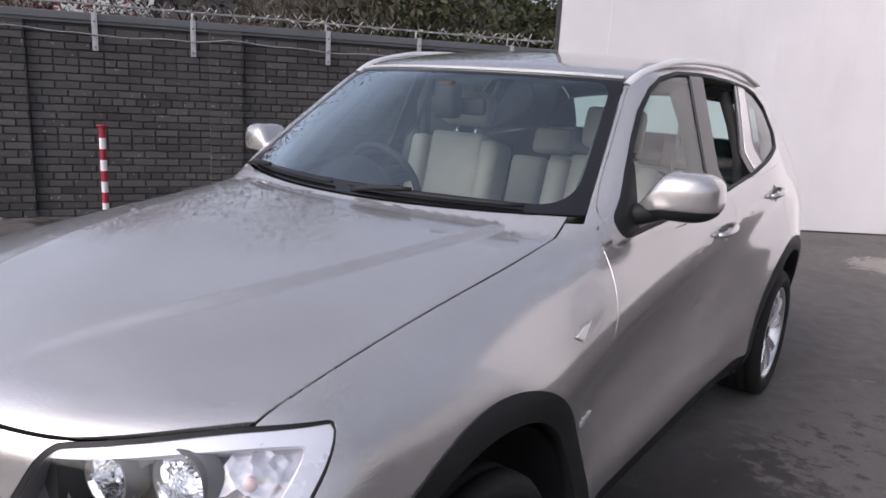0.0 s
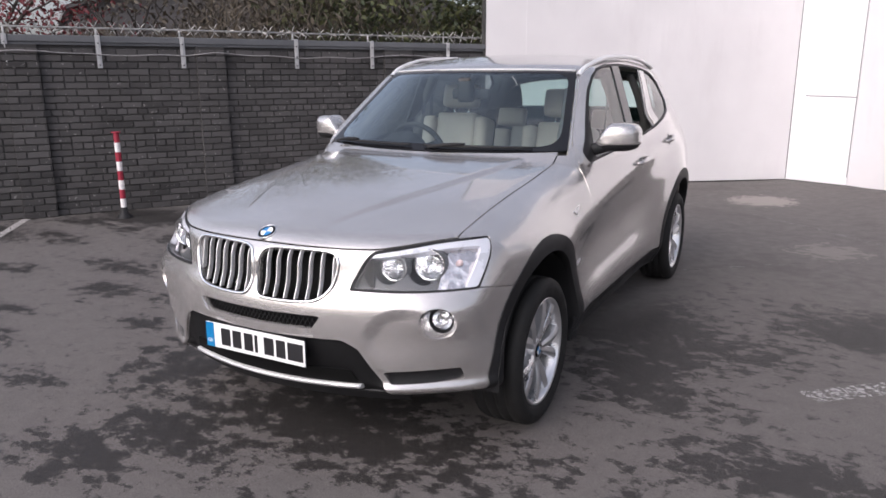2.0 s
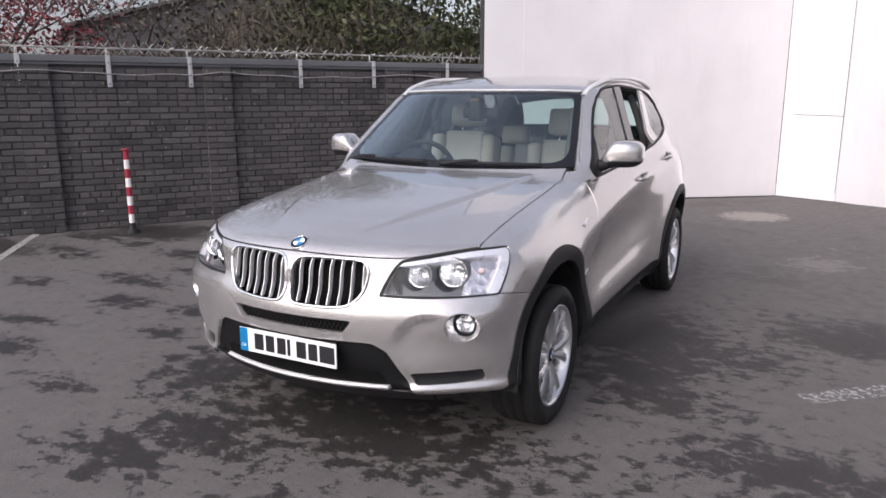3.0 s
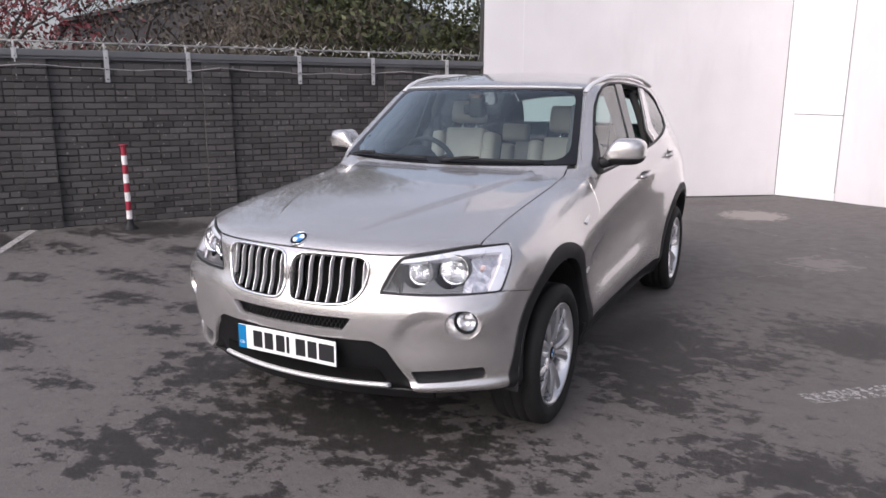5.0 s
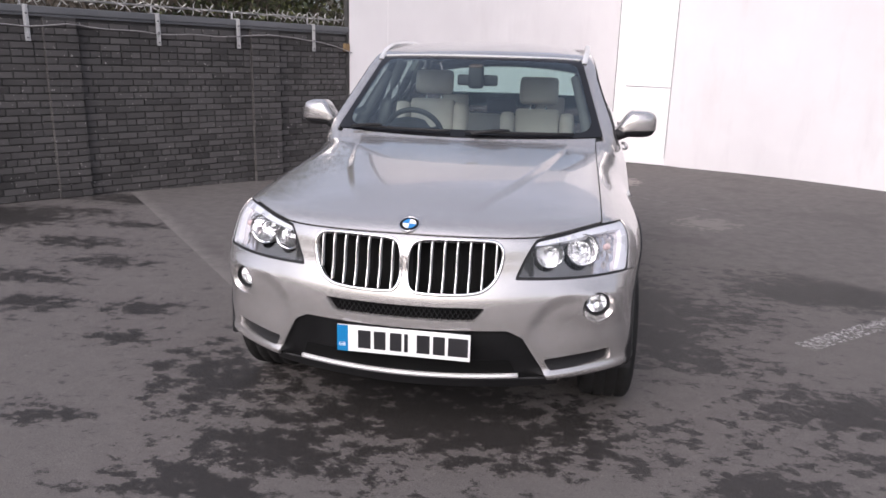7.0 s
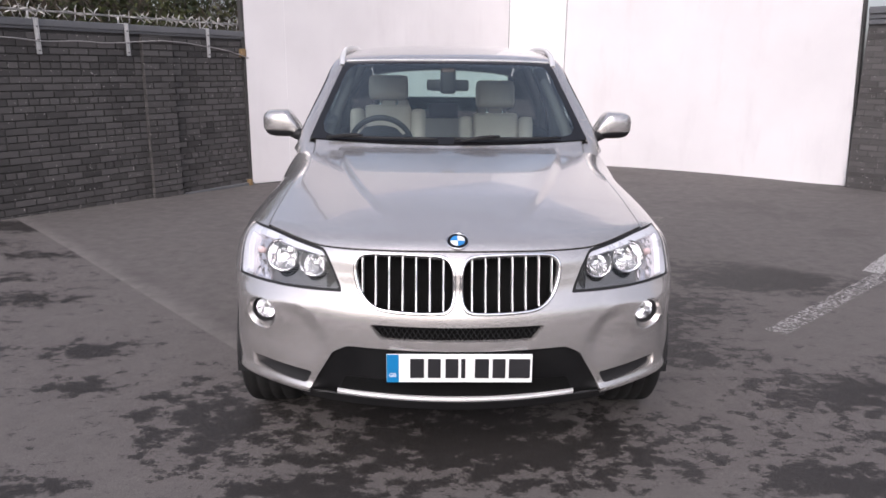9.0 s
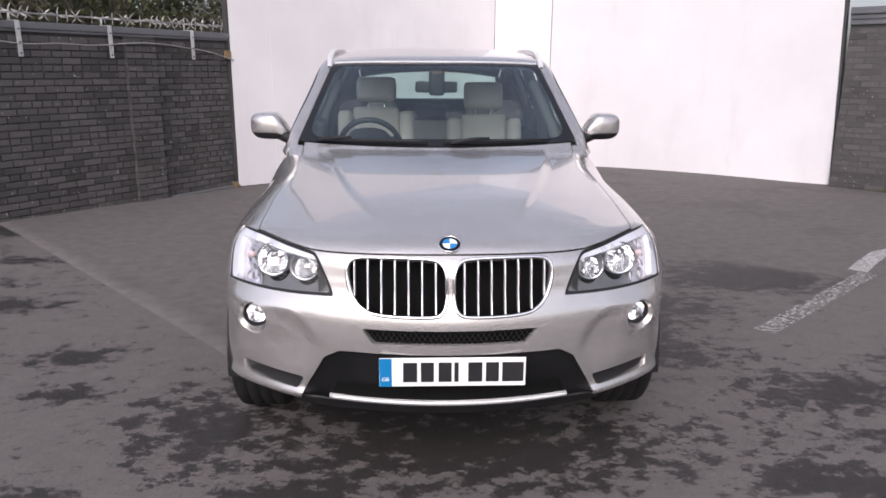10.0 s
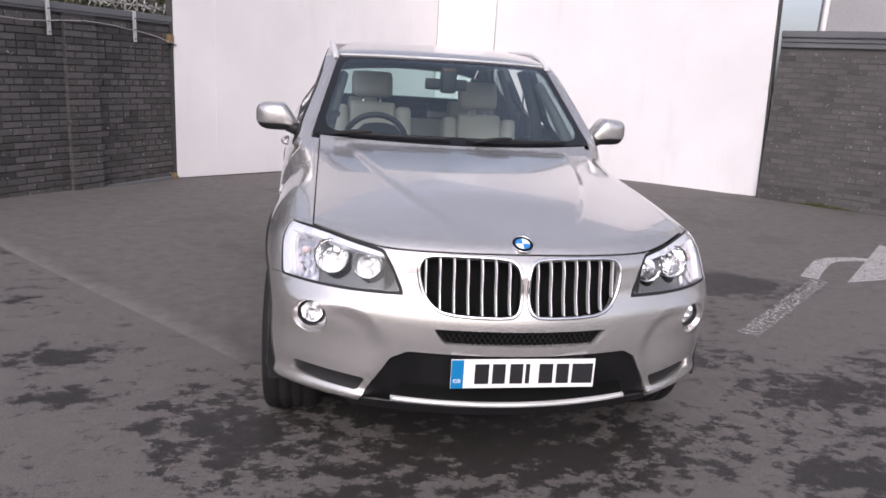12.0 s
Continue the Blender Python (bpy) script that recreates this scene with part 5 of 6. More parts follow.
# ---- wheels: built about the x axis, face to +x ----
def make_wheel():
    w = blank("wheel")
    ax = Matrix.Rotation(radians(90), 4, "Y")
    R_, RW = HUB_Z, 0.244
    bm = bmesh.new()
    prof = [(-0.100, RW), (-0.112, 0.256), (-0.119, 0.285), (-0.115, 0.312), (-0.102, 0.330), (-0.09, R_ - 0.002)]
    for g in (-0.05, 0.0, 0.05):
        prof += [(g - 0.008, R_), (g - 0.004, R_ - 0.008), (g + 0.004, R_ - 0.008), (g + 0.008, R_)]
    prof += [(0.09, R_ - 0.002), (0.102, 0.330), (0.115, 0.312), (0.1175, 0.300), (0.1195, 0.296), (0.119, 0.285), (0.1135, 0.257), (0.110, 0.252), (0.100, RW)]
    revolve(bm, prof, ax, 72)
    tyre = part("tyre", bm, RUBBER, w, "black rubber tyre")
    bm = bmesh.new()
    revolve(bm, [(-0.10, RW), (0.096, RW), (0.106, 0.2465), (0.108, 0.241), (0.100, 0.233), (0.06, 0.224), (-0.09, 0.20)], ax, 64)
    rim = part("rim", bm, ALLOY, w, "silver alloy rim with paired spokes")
    # five pairs of spokes
    for k in range(5):
        for s in (-1, 1):
            a0, a1 = 2 * math.pi * k / 5 + s * 0.10, 2 * math.pi * k / 5 + s * 0.27
            bm = bmesh.new()
            rows = []
            for i in range(7):
                t = i / 6
                r = 0.030 + (0.235 - 0.030) * t
                a = a0 + (a1 - a0) * t ** 0.8
                half = 0.016 + 0.009 * t
                x = 0.070 + 0.030 * math.sin(math.pi * min(1, t * 0.62)) - 0.008 * t
                c = Vector((0, math.cos(a) * r, math.sin(a) * r))
                side = Vector((0, -math.sin(a), math.cos(a)))
                rows.append([bm.verts.new(c + side * (half * u) + Vector((x + d, 0, 0))) for u, d in ((-1, -0.035), (-1, -0.004), (-0.80, 0.0), (0.80 * 0.0 + 0.25 * s, 0.006), (0.80, 0.0), (1, -0.004), (1, -0.035))])
            for q, z in zip(rows, rows[1:]):
                for i in range(6):
                    bm.faces.new((q[i], q[i + 1], z[i + 1], z[i]))
            bm.faces.new(rows[-1])
            bmesh.ops.recalc_face_normals(bm, faces=bm.faces)
            part("spoke", bm, ALLOY, rim)
    bm = bmesh.new()
    revolve(bm, [(0.04, 0.060), (0.075, 0.056), (0.082, 0.045), (0.080, 0.034)], ax, 40)
    part("hub", bm, ALLOY, rim)
    cap_m = Matrix.Translation((0.079, 0, 0)) @ ax
    bm = bmesh.new()
    revolve(bm, [(0.0, 0.0345), (0.004, 0.033), (0.0045, 0.022), (0.0045, 0.0005)], cap_m, 32)
    part("cap", bm, GLOSS_BLACK, rim)
    for k in range(4):
        bm = bmesh.new()
        c = bm.verts.new(cap_m @ Vector((0, 0, 0.0058)))
        arc = [bm.verts.new(cap_m @ Vector((0.021 * math.cos(a), 0.021 * math.sin(a), 0.0055))) for a in [math.pi / 2 * (k + i / 6) for i in range(7)]]
        for a, b in zip(arc, arc[1:]):
            bm.faces.new((c, a, b))
        part("cap_quarter", bm, BADGE_BLUE if k % 2 == 0 else BADGE_WHITE, rim)
    for k in range(5):
        a = 2 * math.pi * (k + 0.5) / 5
        bm = bmesh.new()
        revolve(bm, [(0.05, 0.011), (0.068, 0.010), (0.07, 0.003)], Matrix.Translation((0, 0.047 * math.cos(a), 0.047 * math.sin(a))) @ ax, 10)
        part("bolt", bm, LAMP_GREY, rim)
    bm = bmesh.new()
    revolve(bm, [(0.030, 0.165), (0.036, 0.165), (0.036, 0.08), (0.05, 0.075), (0.05, 0.01)], ax, 40)
    part("brake_disc", bm, SATIN, w, "steel brake disc")
    bm = bmesh.new()
    revolve(bm, [(-0.02, 0.20), (-0.02, 0.01)], ax, 40)
    part("back_plate", bm, BLACK_PLASTIC, w)
    return w


wheel = make_wheel()
wheel.parent = car
wheel.matrix_basis = Matrix.Translation((0.815, 0, HUB_Z)) @ Matrix.Rotation(radians(-8), 4, "X")
for x, y, spin, turnz in ((0.868, WHEELBASE, 20, 0), (-0.815, 0, 35, 180), (-0.868, WHEELBASE, 60, 180)):
    copy_thing(wheel, Matrix.Translation((x, y, HUB_Z)) @ Matrix.Rotation(radians(turnz), 4, "Z") @ Matrix.Rotation(radians(spin), 4, "X"))
# wheel wells and underside
for sx in (1, -1):
    for hub in (0.0, WHEELBASE):
        bm = bmesh.new()
        ax = Matrix.Translation((0, hub, HUB_Z)) @ Matrix.Rotation(radians(90), 4, "Y")
        pts = [(0.50, 0.03), (0.50, 0.448), (0.90, 0.448)]
        seg = 40
        rings = []
        for h, r in pts:
            rings.append([bm.verts.new((sx * h, hub + r * math.cos(math.pi * (-0.02 + 1.04 * k / seg)), HUB_Z + r * math.sin(math.pi * (-0.02 + 1.04 * k / seg)))) for k in range(seg + 1)])
        for q, w in zip(rings, rings[1:]):
            for k in range(seg):
                bm.faces.new((q[k], q[k + 1], w[k + 1], w[k])).smooth = True
        part("wheel_liner", bm, BLACK_PLASTIC, car, "black wheel arch liner")
bm = bmesh.new()
box(bm, (-0.49, -0.40, 0.25), (0.49, 3.55, 0.36))
part("underbody", bm, BLACK_PLASTIC, car, "dark underside")
bm = bmesh.new()
box(bm, (-0.80, 0.45, 0.24), (0.80, 2.36, 0.36))
part("floor_pan", bm, TRIM_DARK, car)
bm = bmesh.new()
box(bm, (-0.48, -0.70, 0.33), (0.48, 0.40, 0.885))
box(bm, (-0.66, 0.40, 0.36), (0.66, 0.60, 1.08))
part("engine_bay", bm, BLACK_PLASTIC, car)

# ---- mirrors, handles, rails, wipers ----
for sx in (1, -1):
    cx, cy, cz = 0.958, 0.985, 1.232
    hx, hy, hz = 0.112, 0.088, 0.076
    for nm, mat_, keep in (("mirror_housing", PAINT, lambda z: z > -0.48), ("mirror_base", BLACK_PLASTIC, lambda z: z < -0.44)):
        bm = bmesh.new()
        U, Vn = 40, 26
        grid = []
        for i in range(Vn + 1):
            b = -math.pi / 2 + math.pi * i / Vn
            row = []
            for k in range(U):
                a = 2 * math.pi * k / U
                pw = lambda v, e: math.copysign(abs(v) ** e, v)
                e1, e2 = 0.62, 0.62
                x, y, z = pw(math.cos(b), e1) * pw(math.cos(a), e2), pw(math.cos(b), e1) * pw(math.sin(a), e2), pw(math.sin(b), e1)
                row.append((x, y, z))
            grid.append(row)
        vs = {}
        for i, row in enumerate(grid):
            for k, (x, y, z) in enumerate(row):
                zz = min(max(z, -0.48), 1) if nm == "mirror_housing" else max(min(z, -0.44), -1)
                t = min(1, max(0, (x + 1.0) / 0.75))
                h = 0.28 + 0.72 * t * t * (3 - 2 * t)
                zw = -1 + (zz + 1) * h
                shrink = 0.965 if nm == "mirror_base" else 1.0
                dome = -0.10 * (1 - x * x) * (1 if y < 0 else 0) * hy
                vs[i, k] = bm.verts.new((sx * (cx + hx * (x * shrink - 0.26 * (1 - t))), cy + hy * y * shrink * (0.75 + 0.25 * t) + dome + 0.035 * (x * 0.6), cz + hz * zw))
        for i in range(Vn):
            for k in range(U):
                f = bm.faces.new((vs[i, k], vs[i, (k + 1) % U], vs[i + 1, (k + 1) % U], vs[i + 1, k]))
                f.smooth = True
        bmesh.ops.remove_doubles(bm, verts=bm.verts, dist=0.0004)
        bmesh.ops.recalc_face_normals(bm, faces=bm.faces)
        if nm == "mirror_housing":
            mirror = part(nm, bm, mat_, car, "silver door mirror housing")
        else:
            part(nm, bm, mat_, mirror, "black mirror base")
    bm = bmesh.new()
    tube(bm, [(sx * 0.82, 0.90, 1.160), (sx * 0.86, 0.92, 1.172), (sx * 0.93, 0.965, 1.186)], [0.034, 0.034, 0.024], 12)
    part("arm", bm, BLACK_PLASTIC, mirror)
    bm = bmesh.new()
    box(bm, (min(sx * 0.905, sx * 1.04), 1.064, 1.192), (max(sx * 0.905, sx * 1.04), 1.069, 1.266), None, 0.002)
    part("mirror_glass", bm, CHROME, mirror)
    for hy0, hz0 in ((1.645, 1.034), (2.435, 1.112)):
        pts = []
        for i in range(9):
            t = i / 8
            y = hy0 - 0.10 + 0.20 * t
            z = hz0 + 0.02 * (t - 0.5)
            pts.append((skin_x(y, z, sx) + sx * (0.004 + 0.028 * math.sin(math.pi * t) ** 0.5), y, z))
        bm = bmesh.new()
        tube(bm, pts, [0.011] + [0.0135] * 7 + [0.011], 10)
        h = part("door_handle", bm, PAINT, car, "silver pull handle", True)
        # flat grey disc: the shade of the hand cup, put in as colour
        bm = bmesh.new()
        c = (skin_x(hy0, hz0 - 0.004, sx), hy0, hz0 - 0.004)
        revolve(bm, [(0.002, 0.04), (0.0022, 0.03), (0.0015, 0.001)], facing(c, (sx, 0, 0.25)), 20)
        part("recess", bm, LAMP_GREY, h)
    # roof rail
    bm = bmesh.new()
    prev = None
    rows = 44
    for i in range(rows + 1):
        t = i / rows
        y = 1.22 + (3.05 - 1.22) * t
        xr = float(curve(np.array([y]), [1.1, 1.5, 2.2, 3.0, 3.5], [0.628, 0.655, 0.657, 0.645, 0.605])[0])
        zr = skin_z(xr - 0.03, y) - 0.012
        lift = 0.002 + 0.024 * min(1, math.sin(math.pi * t) * 1.5)
        w_, h_ = 0.016, 0.009 + 0.006 * math.sin(math.pi * t)
        cur = [bm.verts.new((sx * (xr + dx * w_), y, zr + lift + dz * h_)) for dx, dz in ((-1, -0.8), (-0.9, 0.5), (-0.3, 1), (0.4, 0.9), (0.95, 0.2), (1, -0.8))]
        if prev:
            for k in range(6):
                bm.faces.new((prev[k], prev[(k + 1) % 6], cur[(k + 1) % 6], cur[k])).smooth = True
        prev = cur
    bmesh.ops.recalc_face_normals(bm, faces=bm.faces)
    part("roof_rail", bm, SATIN, car, "satin silver roof rail")
for xa, xm, xb in ((-0.66, -0.50, -0.06), (0.02, 0.22, 0.60)):
    pts = []
    for i in range(13):
        x = xa + (xb - xa) * i / 12
        y = 0.503 + 0.39 * x * x
        pts.append((x, y - 0.012, skin_z(x, y) + 0.004))
    bm = bmesh.new()
    tube(bm, pts, [0.005] + [0.007] * 11 + [0.005], 8)
    wiper = part("wiper", bm, BLACK_PLASTIC, car, "black windscreen wiper")
    bm = bmesh.new()
    pts = []
    for i in range(6):
        x = xm - 0.16 + 0.2 * i / 5
        y = 0.47 + 0.03 * i / 5 + 0.39 * x * x
        pts.append((x, y - 0.01, skin_z(x, y + 0.02) + 0.006 + 0.006 * math.sin(math.pi * i / 5)))
    tube(bm, pts, [0.006, 0.008, 0.009, 0.009, 0.008, 0.006], 8)
    part("arm", bm, BLACK_PLASTIC, wiper)
# cowl under the screen
bm = bmesh.new()
prev = None
for i in range(31):
    x = -0.72 + 1.44 * i / 30
    y = 0.445 + 0.42 * x * x
    cur = [bm.verts.new((x, y + dy, skin_z(x, 0.44 + 0.42 * x * x) + dz)) for dy, dz in ((-0.01, -0.018), (0.05, -0.012), (0.12, -0.012), (0.12, -0.08))]
    if prev:
        for k in range(3):
            bm.faces.new((prev[k], cur[k], cur[k + 1], prev[k + 1])).smooth = True
    prev = cur
part("cowl", bm, BLACK_PLASTIC, car, "black cowl panel")


# ---- cabin ----
def padded(bm, lo, hi, m, r=0.03, puff=0.012):
    """A soft upholstered block."""
    vs = box(bm, lo, hi, None, r)
    mid, half = (Vector(lo) + Vector(hi)) / 2, (Vector(hi) - Vector(lo)) / 2
    for v in vs:
        d = v.co - mid
        k = (1 - (d.x / half.x) ** 2) * (1 - (d.z / half.z) ** 2)
        v.co.y += puff * k * (-1 if d.y < 0 else 1)
    for v in vs:
        v.co = m @ v.co
    for f in {f for v in vs for f in v.link_faces}:
        f.smooth = True


def seat(name, x, y, z, width, back_h, lean, head_h, parent, rest=True, label="cream leather front seat"):
    bm = bmesh.new()
    padded(bm, (-width / 2, -0.50, -0.14), (width / 2, 0.05, 0.02), Matrix.Translation((x, y, z)), 0.05)
    s = part(name, bm, LEATHER, parent, label, True)
    m = Matrix.Translation((x, y, z)) @ Matrix.Rotation(radians(-lean), 4, "X")
    bm = bmesh.new()
    padded(bm, (-width * 0.30, -0.075, 0.0), (width * 0.30, 0.06, back_h - 0.02), m, 0.03)
    part("backrest", bm, LEATHER, s, "", True)
    for sx in (-1, 1):
        bm = bmesh.new()
        padded(bm, (min(sx * width * 0.30, sx * width * 0.49), -0.105, 0.0), (max(sx * width * 0.30, sx * width * 0.49), 0.06, back_h - 0.05), m, 0.035)
        part("bolster", bm, LEATHER, s, "", True)
    bm = bmesh.new()
    box(bm, (-width * 0.46, 0.062, 0.05), (width * 0.46, 0.10, back_h - 0.03), m, 0.02)
    part("seat_shell", bm, TRIM_DARK, s)
    if rest:
        for sx in (-1, 1):
            bm = bmesh.new()
            tube(bm, [m @ Vector((sx * 0.055, 0, back_h - 0.06)), m @ Vector((sx * 0.055, 0, back_h + 0.06))], 0.007, 8)
            part("post", bm, CHROME, s)
        bm = bmesh.new()
        padded(bm, (-0.135, -0.07, back_h + 0.02), (0.135, 0.035, back_h + 0.02 + head_h), m, 0.04, 0.02)
        part("headrest", bm, LEATHER, s, "", True)
    return s


seat("front_seat", -0.39, 1.60, 0.67, 0.52, 0.66, 14, 0.165, car)
seat("front_seat", 0.345, 1.66, 0.64, 0.52, 0.64, 16, 0.19, car)
rear = seat("rear_seat", 0.0, 2.55, 0.68, 1.24, 0.50, 18, 0.1, car, False, "cream leather rear bench")
for x, h in ((-0.40, 0.15), (0.0, 0.12), (0.40, 0.15)):
    bm = bmesh.new()
    padded(bm, (-0.12, -0.05, 0.49), (0.12, 0.03, 0.49 + h), Matrix.Translation((x, 2.55, 0.68)) @ Matrix.Rotation(radians(-18), 4, "X"), 0.03, 0.012)
    part("headrest", bm, TRIM_DARK if x == 0 else LEATHER, rear, "", True)
bm = bmesh.new()
prev = None
for i in range(25):
    x = -0.72 + 1.44 * i / 24
    y0 = 0.62 + 0.35 * x * x
    hood_b = 0.135 * math.exp(-((x + 0.395) / 0.16) ** 4)
    cur = [bm.verts.new((x, y, z)) for y, z in ((y0 - 0.06, 1.10), (y0 + 0.12, 1.105 + hood_b * 0.5), (0.98, 1.085 + hood_b), (1.05, 1.04 + hood_b), (1.08, 0.90), (1.02, 0.62))]
    if prev:
        for k in range(5):
            bm.faces.new((prev[k], cur[k], cur[k + 1], prev[k + 1])).smooth = True
    prev = cur
part("dashboard", bm, TRIM_DARK, car, "dark dashboard")
m = facing((-0.40, 1.16, 1.09), (0, 0.92, 0.40))
bm = bmesh.new()
rings = []
for i in range(40):
    a = 2 * math.pi * i / 40
    c = Vector((0.182 * math.cos(a), 0.182 * math.sin(a), 0))
    o = c.normalized()
    rings.append([bm.verts.new(m @ (c + 0.017 * (math.cos(b) * o + math.sin(b) * Vector((0, 0, 1))))) for b in [2 * math.pi * k / 10 for k in range(10)]])
for i in range(40):
    for k in range(10):
        bm.faces.new((rings[i][k], rings[(i + 1) % 40][k], rings[(i + 1) % 40][(k + 1) % 10], rings[i][(k + 1) % 10])).smooth = True
wheel_s = part("steering_wheel", bm, TRIM_DARK, car, "dark steering wheel")
bm = bmesh.new()
revolve(bm, [(-0.08, 0.05), (-0.02, 0.075), (0.01, 0.07), (0.015, 0.01)], m, 24)
for a in (20, 160, 270):
    box(bm, (0.06, -0.02, -0.012), (0.172, 0.02, 0.006), m @ Matrix.Rotation(radians(a), 4, "Z"), 0.004)
part("wheel_centre", bm, TRIM_DARK, wheel_s)
# mirror and sensor pod on the screen
bm = bmesh.new()
box(bm, (-0.045, 1.01, 1.40), (0.045, 1.085, 1.545), None, 0.02)
part("sensor_pod", bm, TRIM_DARK, car, "dark sensor pod", True)
bm = bmesh.new()
box(bm, (-0.125, 1.10, 1.415), (0.125, 1.135, 1.48), None, 0.016)
part("rear_view_mirror", bm, TRIM_DARK, car, "dark interior mirror", True)
# roof lining, door cards, load cover, inner pillars
cut_panel("headlining", [lambda p: 0.03 - screen_top(p), lambda p: roof_side(p) - 0.03, lambda p: p[:, 1] - 3.20, lambda p: 1.2 - p[:, 2]], TRIM_LIGHT, car, "pale roof lining", depth=0.0, offset=-0.024)
for sx in (1, -1):
    bm = bmesh.new()
    box(bm, (min(sx * 0.73, sx * 0.775), 0.85, 0.36), (max(sx * 0.73, sx * 0.775), 2.72, 1.10), None, 0.015)
    box(bm, (min(sx * 0.66, sx * 0.73), 1.15, 0.78), (max(sx * 0.66, sx * 0.73), 1.75, 0.84), None, 0.015)
    part("door_card", bm, TRIM_DARK, car)
    for y0, w in ((1.74, 0.045), (2.40, 0.032)):
        bm = bmesh.new()
        tube(bm, [(sx * 0.775, y0 + 0.04, 1.08), (sx * 0.75, y0 + 0.045, 1.25), (sx * 0.69, y0 + 0.05, 1.42), (sx * 0.63, y0 + 0.05, 1.555)], [w, w * 0.9, w * 0.85, w * 0.8], 10)
        part("inner_pillar", bm, TRIM_GREY, car, "grey inner pillar trim")
    bm = bmesh.new()
    tube(bm, [(sx * 0.69, 0.80, 1.13), (sx * 0.645, 1.0, 1.30), (sx * 0.59, 1.22, 1.47)], [0.035, 0.03, 0.028], 10)
    part("screen_pillar_trim", bm, TRIM_GREY, car, "grey screen pillar trim")
bm = bmesh.new()
box(bm, (-0.70, 2.80, 1.085), (0.70, 3.50, 1.10), None, 0.004)
part("load_cover", bm, TRIM_DARK, car)
bm = bmesh.new()
box(bm, (-0.70, 0.95, 0.36), (-0.12, 1.0, 0.6))
box(bm, (-0.11, 1.0, 0.36), (0.11, 2.0, 0.78), None, 0.02)
part("centre_console", bm, TRIM_DARK, car)
# seat belts
for sx in (1, -1):
    bm = bmesh.new()
    prev = None
    for i in range(7):
        t = i / 6
        p = Vector((sx * (0.66 - 0.03 * t), 1.79 - 0.02 * t, 1.46 - 0.62 * t))
        cur = [bm.verts.new(p + Vector((0, d, 0))) for d in (-0.024, 0.024)]
        if prev:
            bm.faces.new((prev[0], prev[1], cur[1], cur[0]))
        prev = cur
    part("seat_belt", bm, TRIM_DARK, car, "dark seat belt")
# paper disc in the corner of the screen
m_n = skin_normal(np.array([[-0.655, 0.80, skin_z(-0.655, 0.80)]]))[0]
bm = bmesh.new()
revolve(bm, [(-0.0105, 0.038), (-0.0100, 0.038), (-0.0100, 0.001)], facing((-0.655, 0.80, skin_z(-0.655, 0.80)), m_n), 24)
part("screen_disc", bm, TRIM_DARK, car, "round paper disc inside the screen")

# ---- striped post ----
def striped_post(x, y):
    post = blank("bollard_post", pose(x, y, 0))
    tagged(post, "slim red and white striped post on a black foot", "post")
    bm = bmesh.new()
    revolve(bm, [(0.0, 0.085), (0.025, 0.08), (0.05, 0.045), (0.10, 0.036), (0.12, 0.034)], Matrix.Identity(4), 20)
    part("foot", bm, BLACK_PLASTIC, post, "black rubber foot")
    edges = [0.115 + (0.952 - 0.115) * i / 8 for i in range(9)]
    for i, (a, b) in enumerate(zip(edges, edges[1:])):
        bm = bmesh.new()
        revolve(bm, [(a, 0.0305), (b, 0.0305)], Matrix.Identity(4), 20)
        part("stripe", bm, POST_WHITE if i % 2 == 0 else POST_RED, post)
    bm = bmesh.new()
    revolve(bm, [(0.952, 0.0305), (0.955, 0.05), (0.966, 0.05), (0.970, 0.03), (0.971, 0.001)], Matrix.Identity(4), 20)
    part("cap", bm, POST_RED, post)
    return post


striped_post(-5.037, 2.437)

# ---- brackets, pipe with spiked vanes, cable on the wall ----
BRACKETS = [-4.95, -4.02, -3.12, -2.21, -1.30, 0.097, 1.15, 2.33]
TOP = WALL_H + 0.105
PIPE_Z = TOP + 0.09
first = None
for s in BRACKETS:
    if first is None:
        br = blank("wall_bracket", UPRIGHT @ Matrix.Translation((-s, 0, 0)))
        tagged(br, "pale galvanised strap bracket bolted to the brick wall", "bracket", group="brackets along the wall")
        for nm, lo, hi in (("strap", (-0.026, 0.034, 1.655), (0.026, 0.042, TOP)), ("rib", (-0.006, 0.042, 1.665), (0.006, 0.052, TOP - 0.01)), ("top_plate", (-0.026, -0.20, TOP + 0.0005), (0.026, 0.042, TOP + 0.008))):
            bm = bmesh.new()
            box(bm, lo, hi, None, 0.002)
            part(nm, bm, GALV, br)
        bm = bmesh.new()
        tube(bm, [(0.0, -0.10, TOP), (0.0, -0.10, PIPE_Z)], 0.012, 8)
        part("upright", bm, GALV, br)
        for z in (1.69, 1.80, 1.93):
            bm = bmesh.new()
            revolve(bm, [(0.042, 0.010), (0.056, 0.010), (0.057, 0.001)], Matrix.Translation((0, 0, z)) @ Matrix.Rotation(radians(-90), 4, "X"), 6)
            part("bolt", bm, LAMP_GREY, br)
        first = br
    else:
        copy_thing(first, UPRIGHT @ Matrix.Translation((-s, 0, 0)))
pipe = blank("spiked_pipe", UPRIGHT @ Matrix.Translation((0, -0.10, PIPE_Z)))
tagged(pipe, "thin steel pipe carrying rotating anti-climb spike vanes", "security spikes")
bm = bmesh.new()
tube(bm, [(-S_START, 0, 0), (-S_END - 0.2, 0, 0)], 0.011, 8)
part("rod", bm, VANE, pipe)


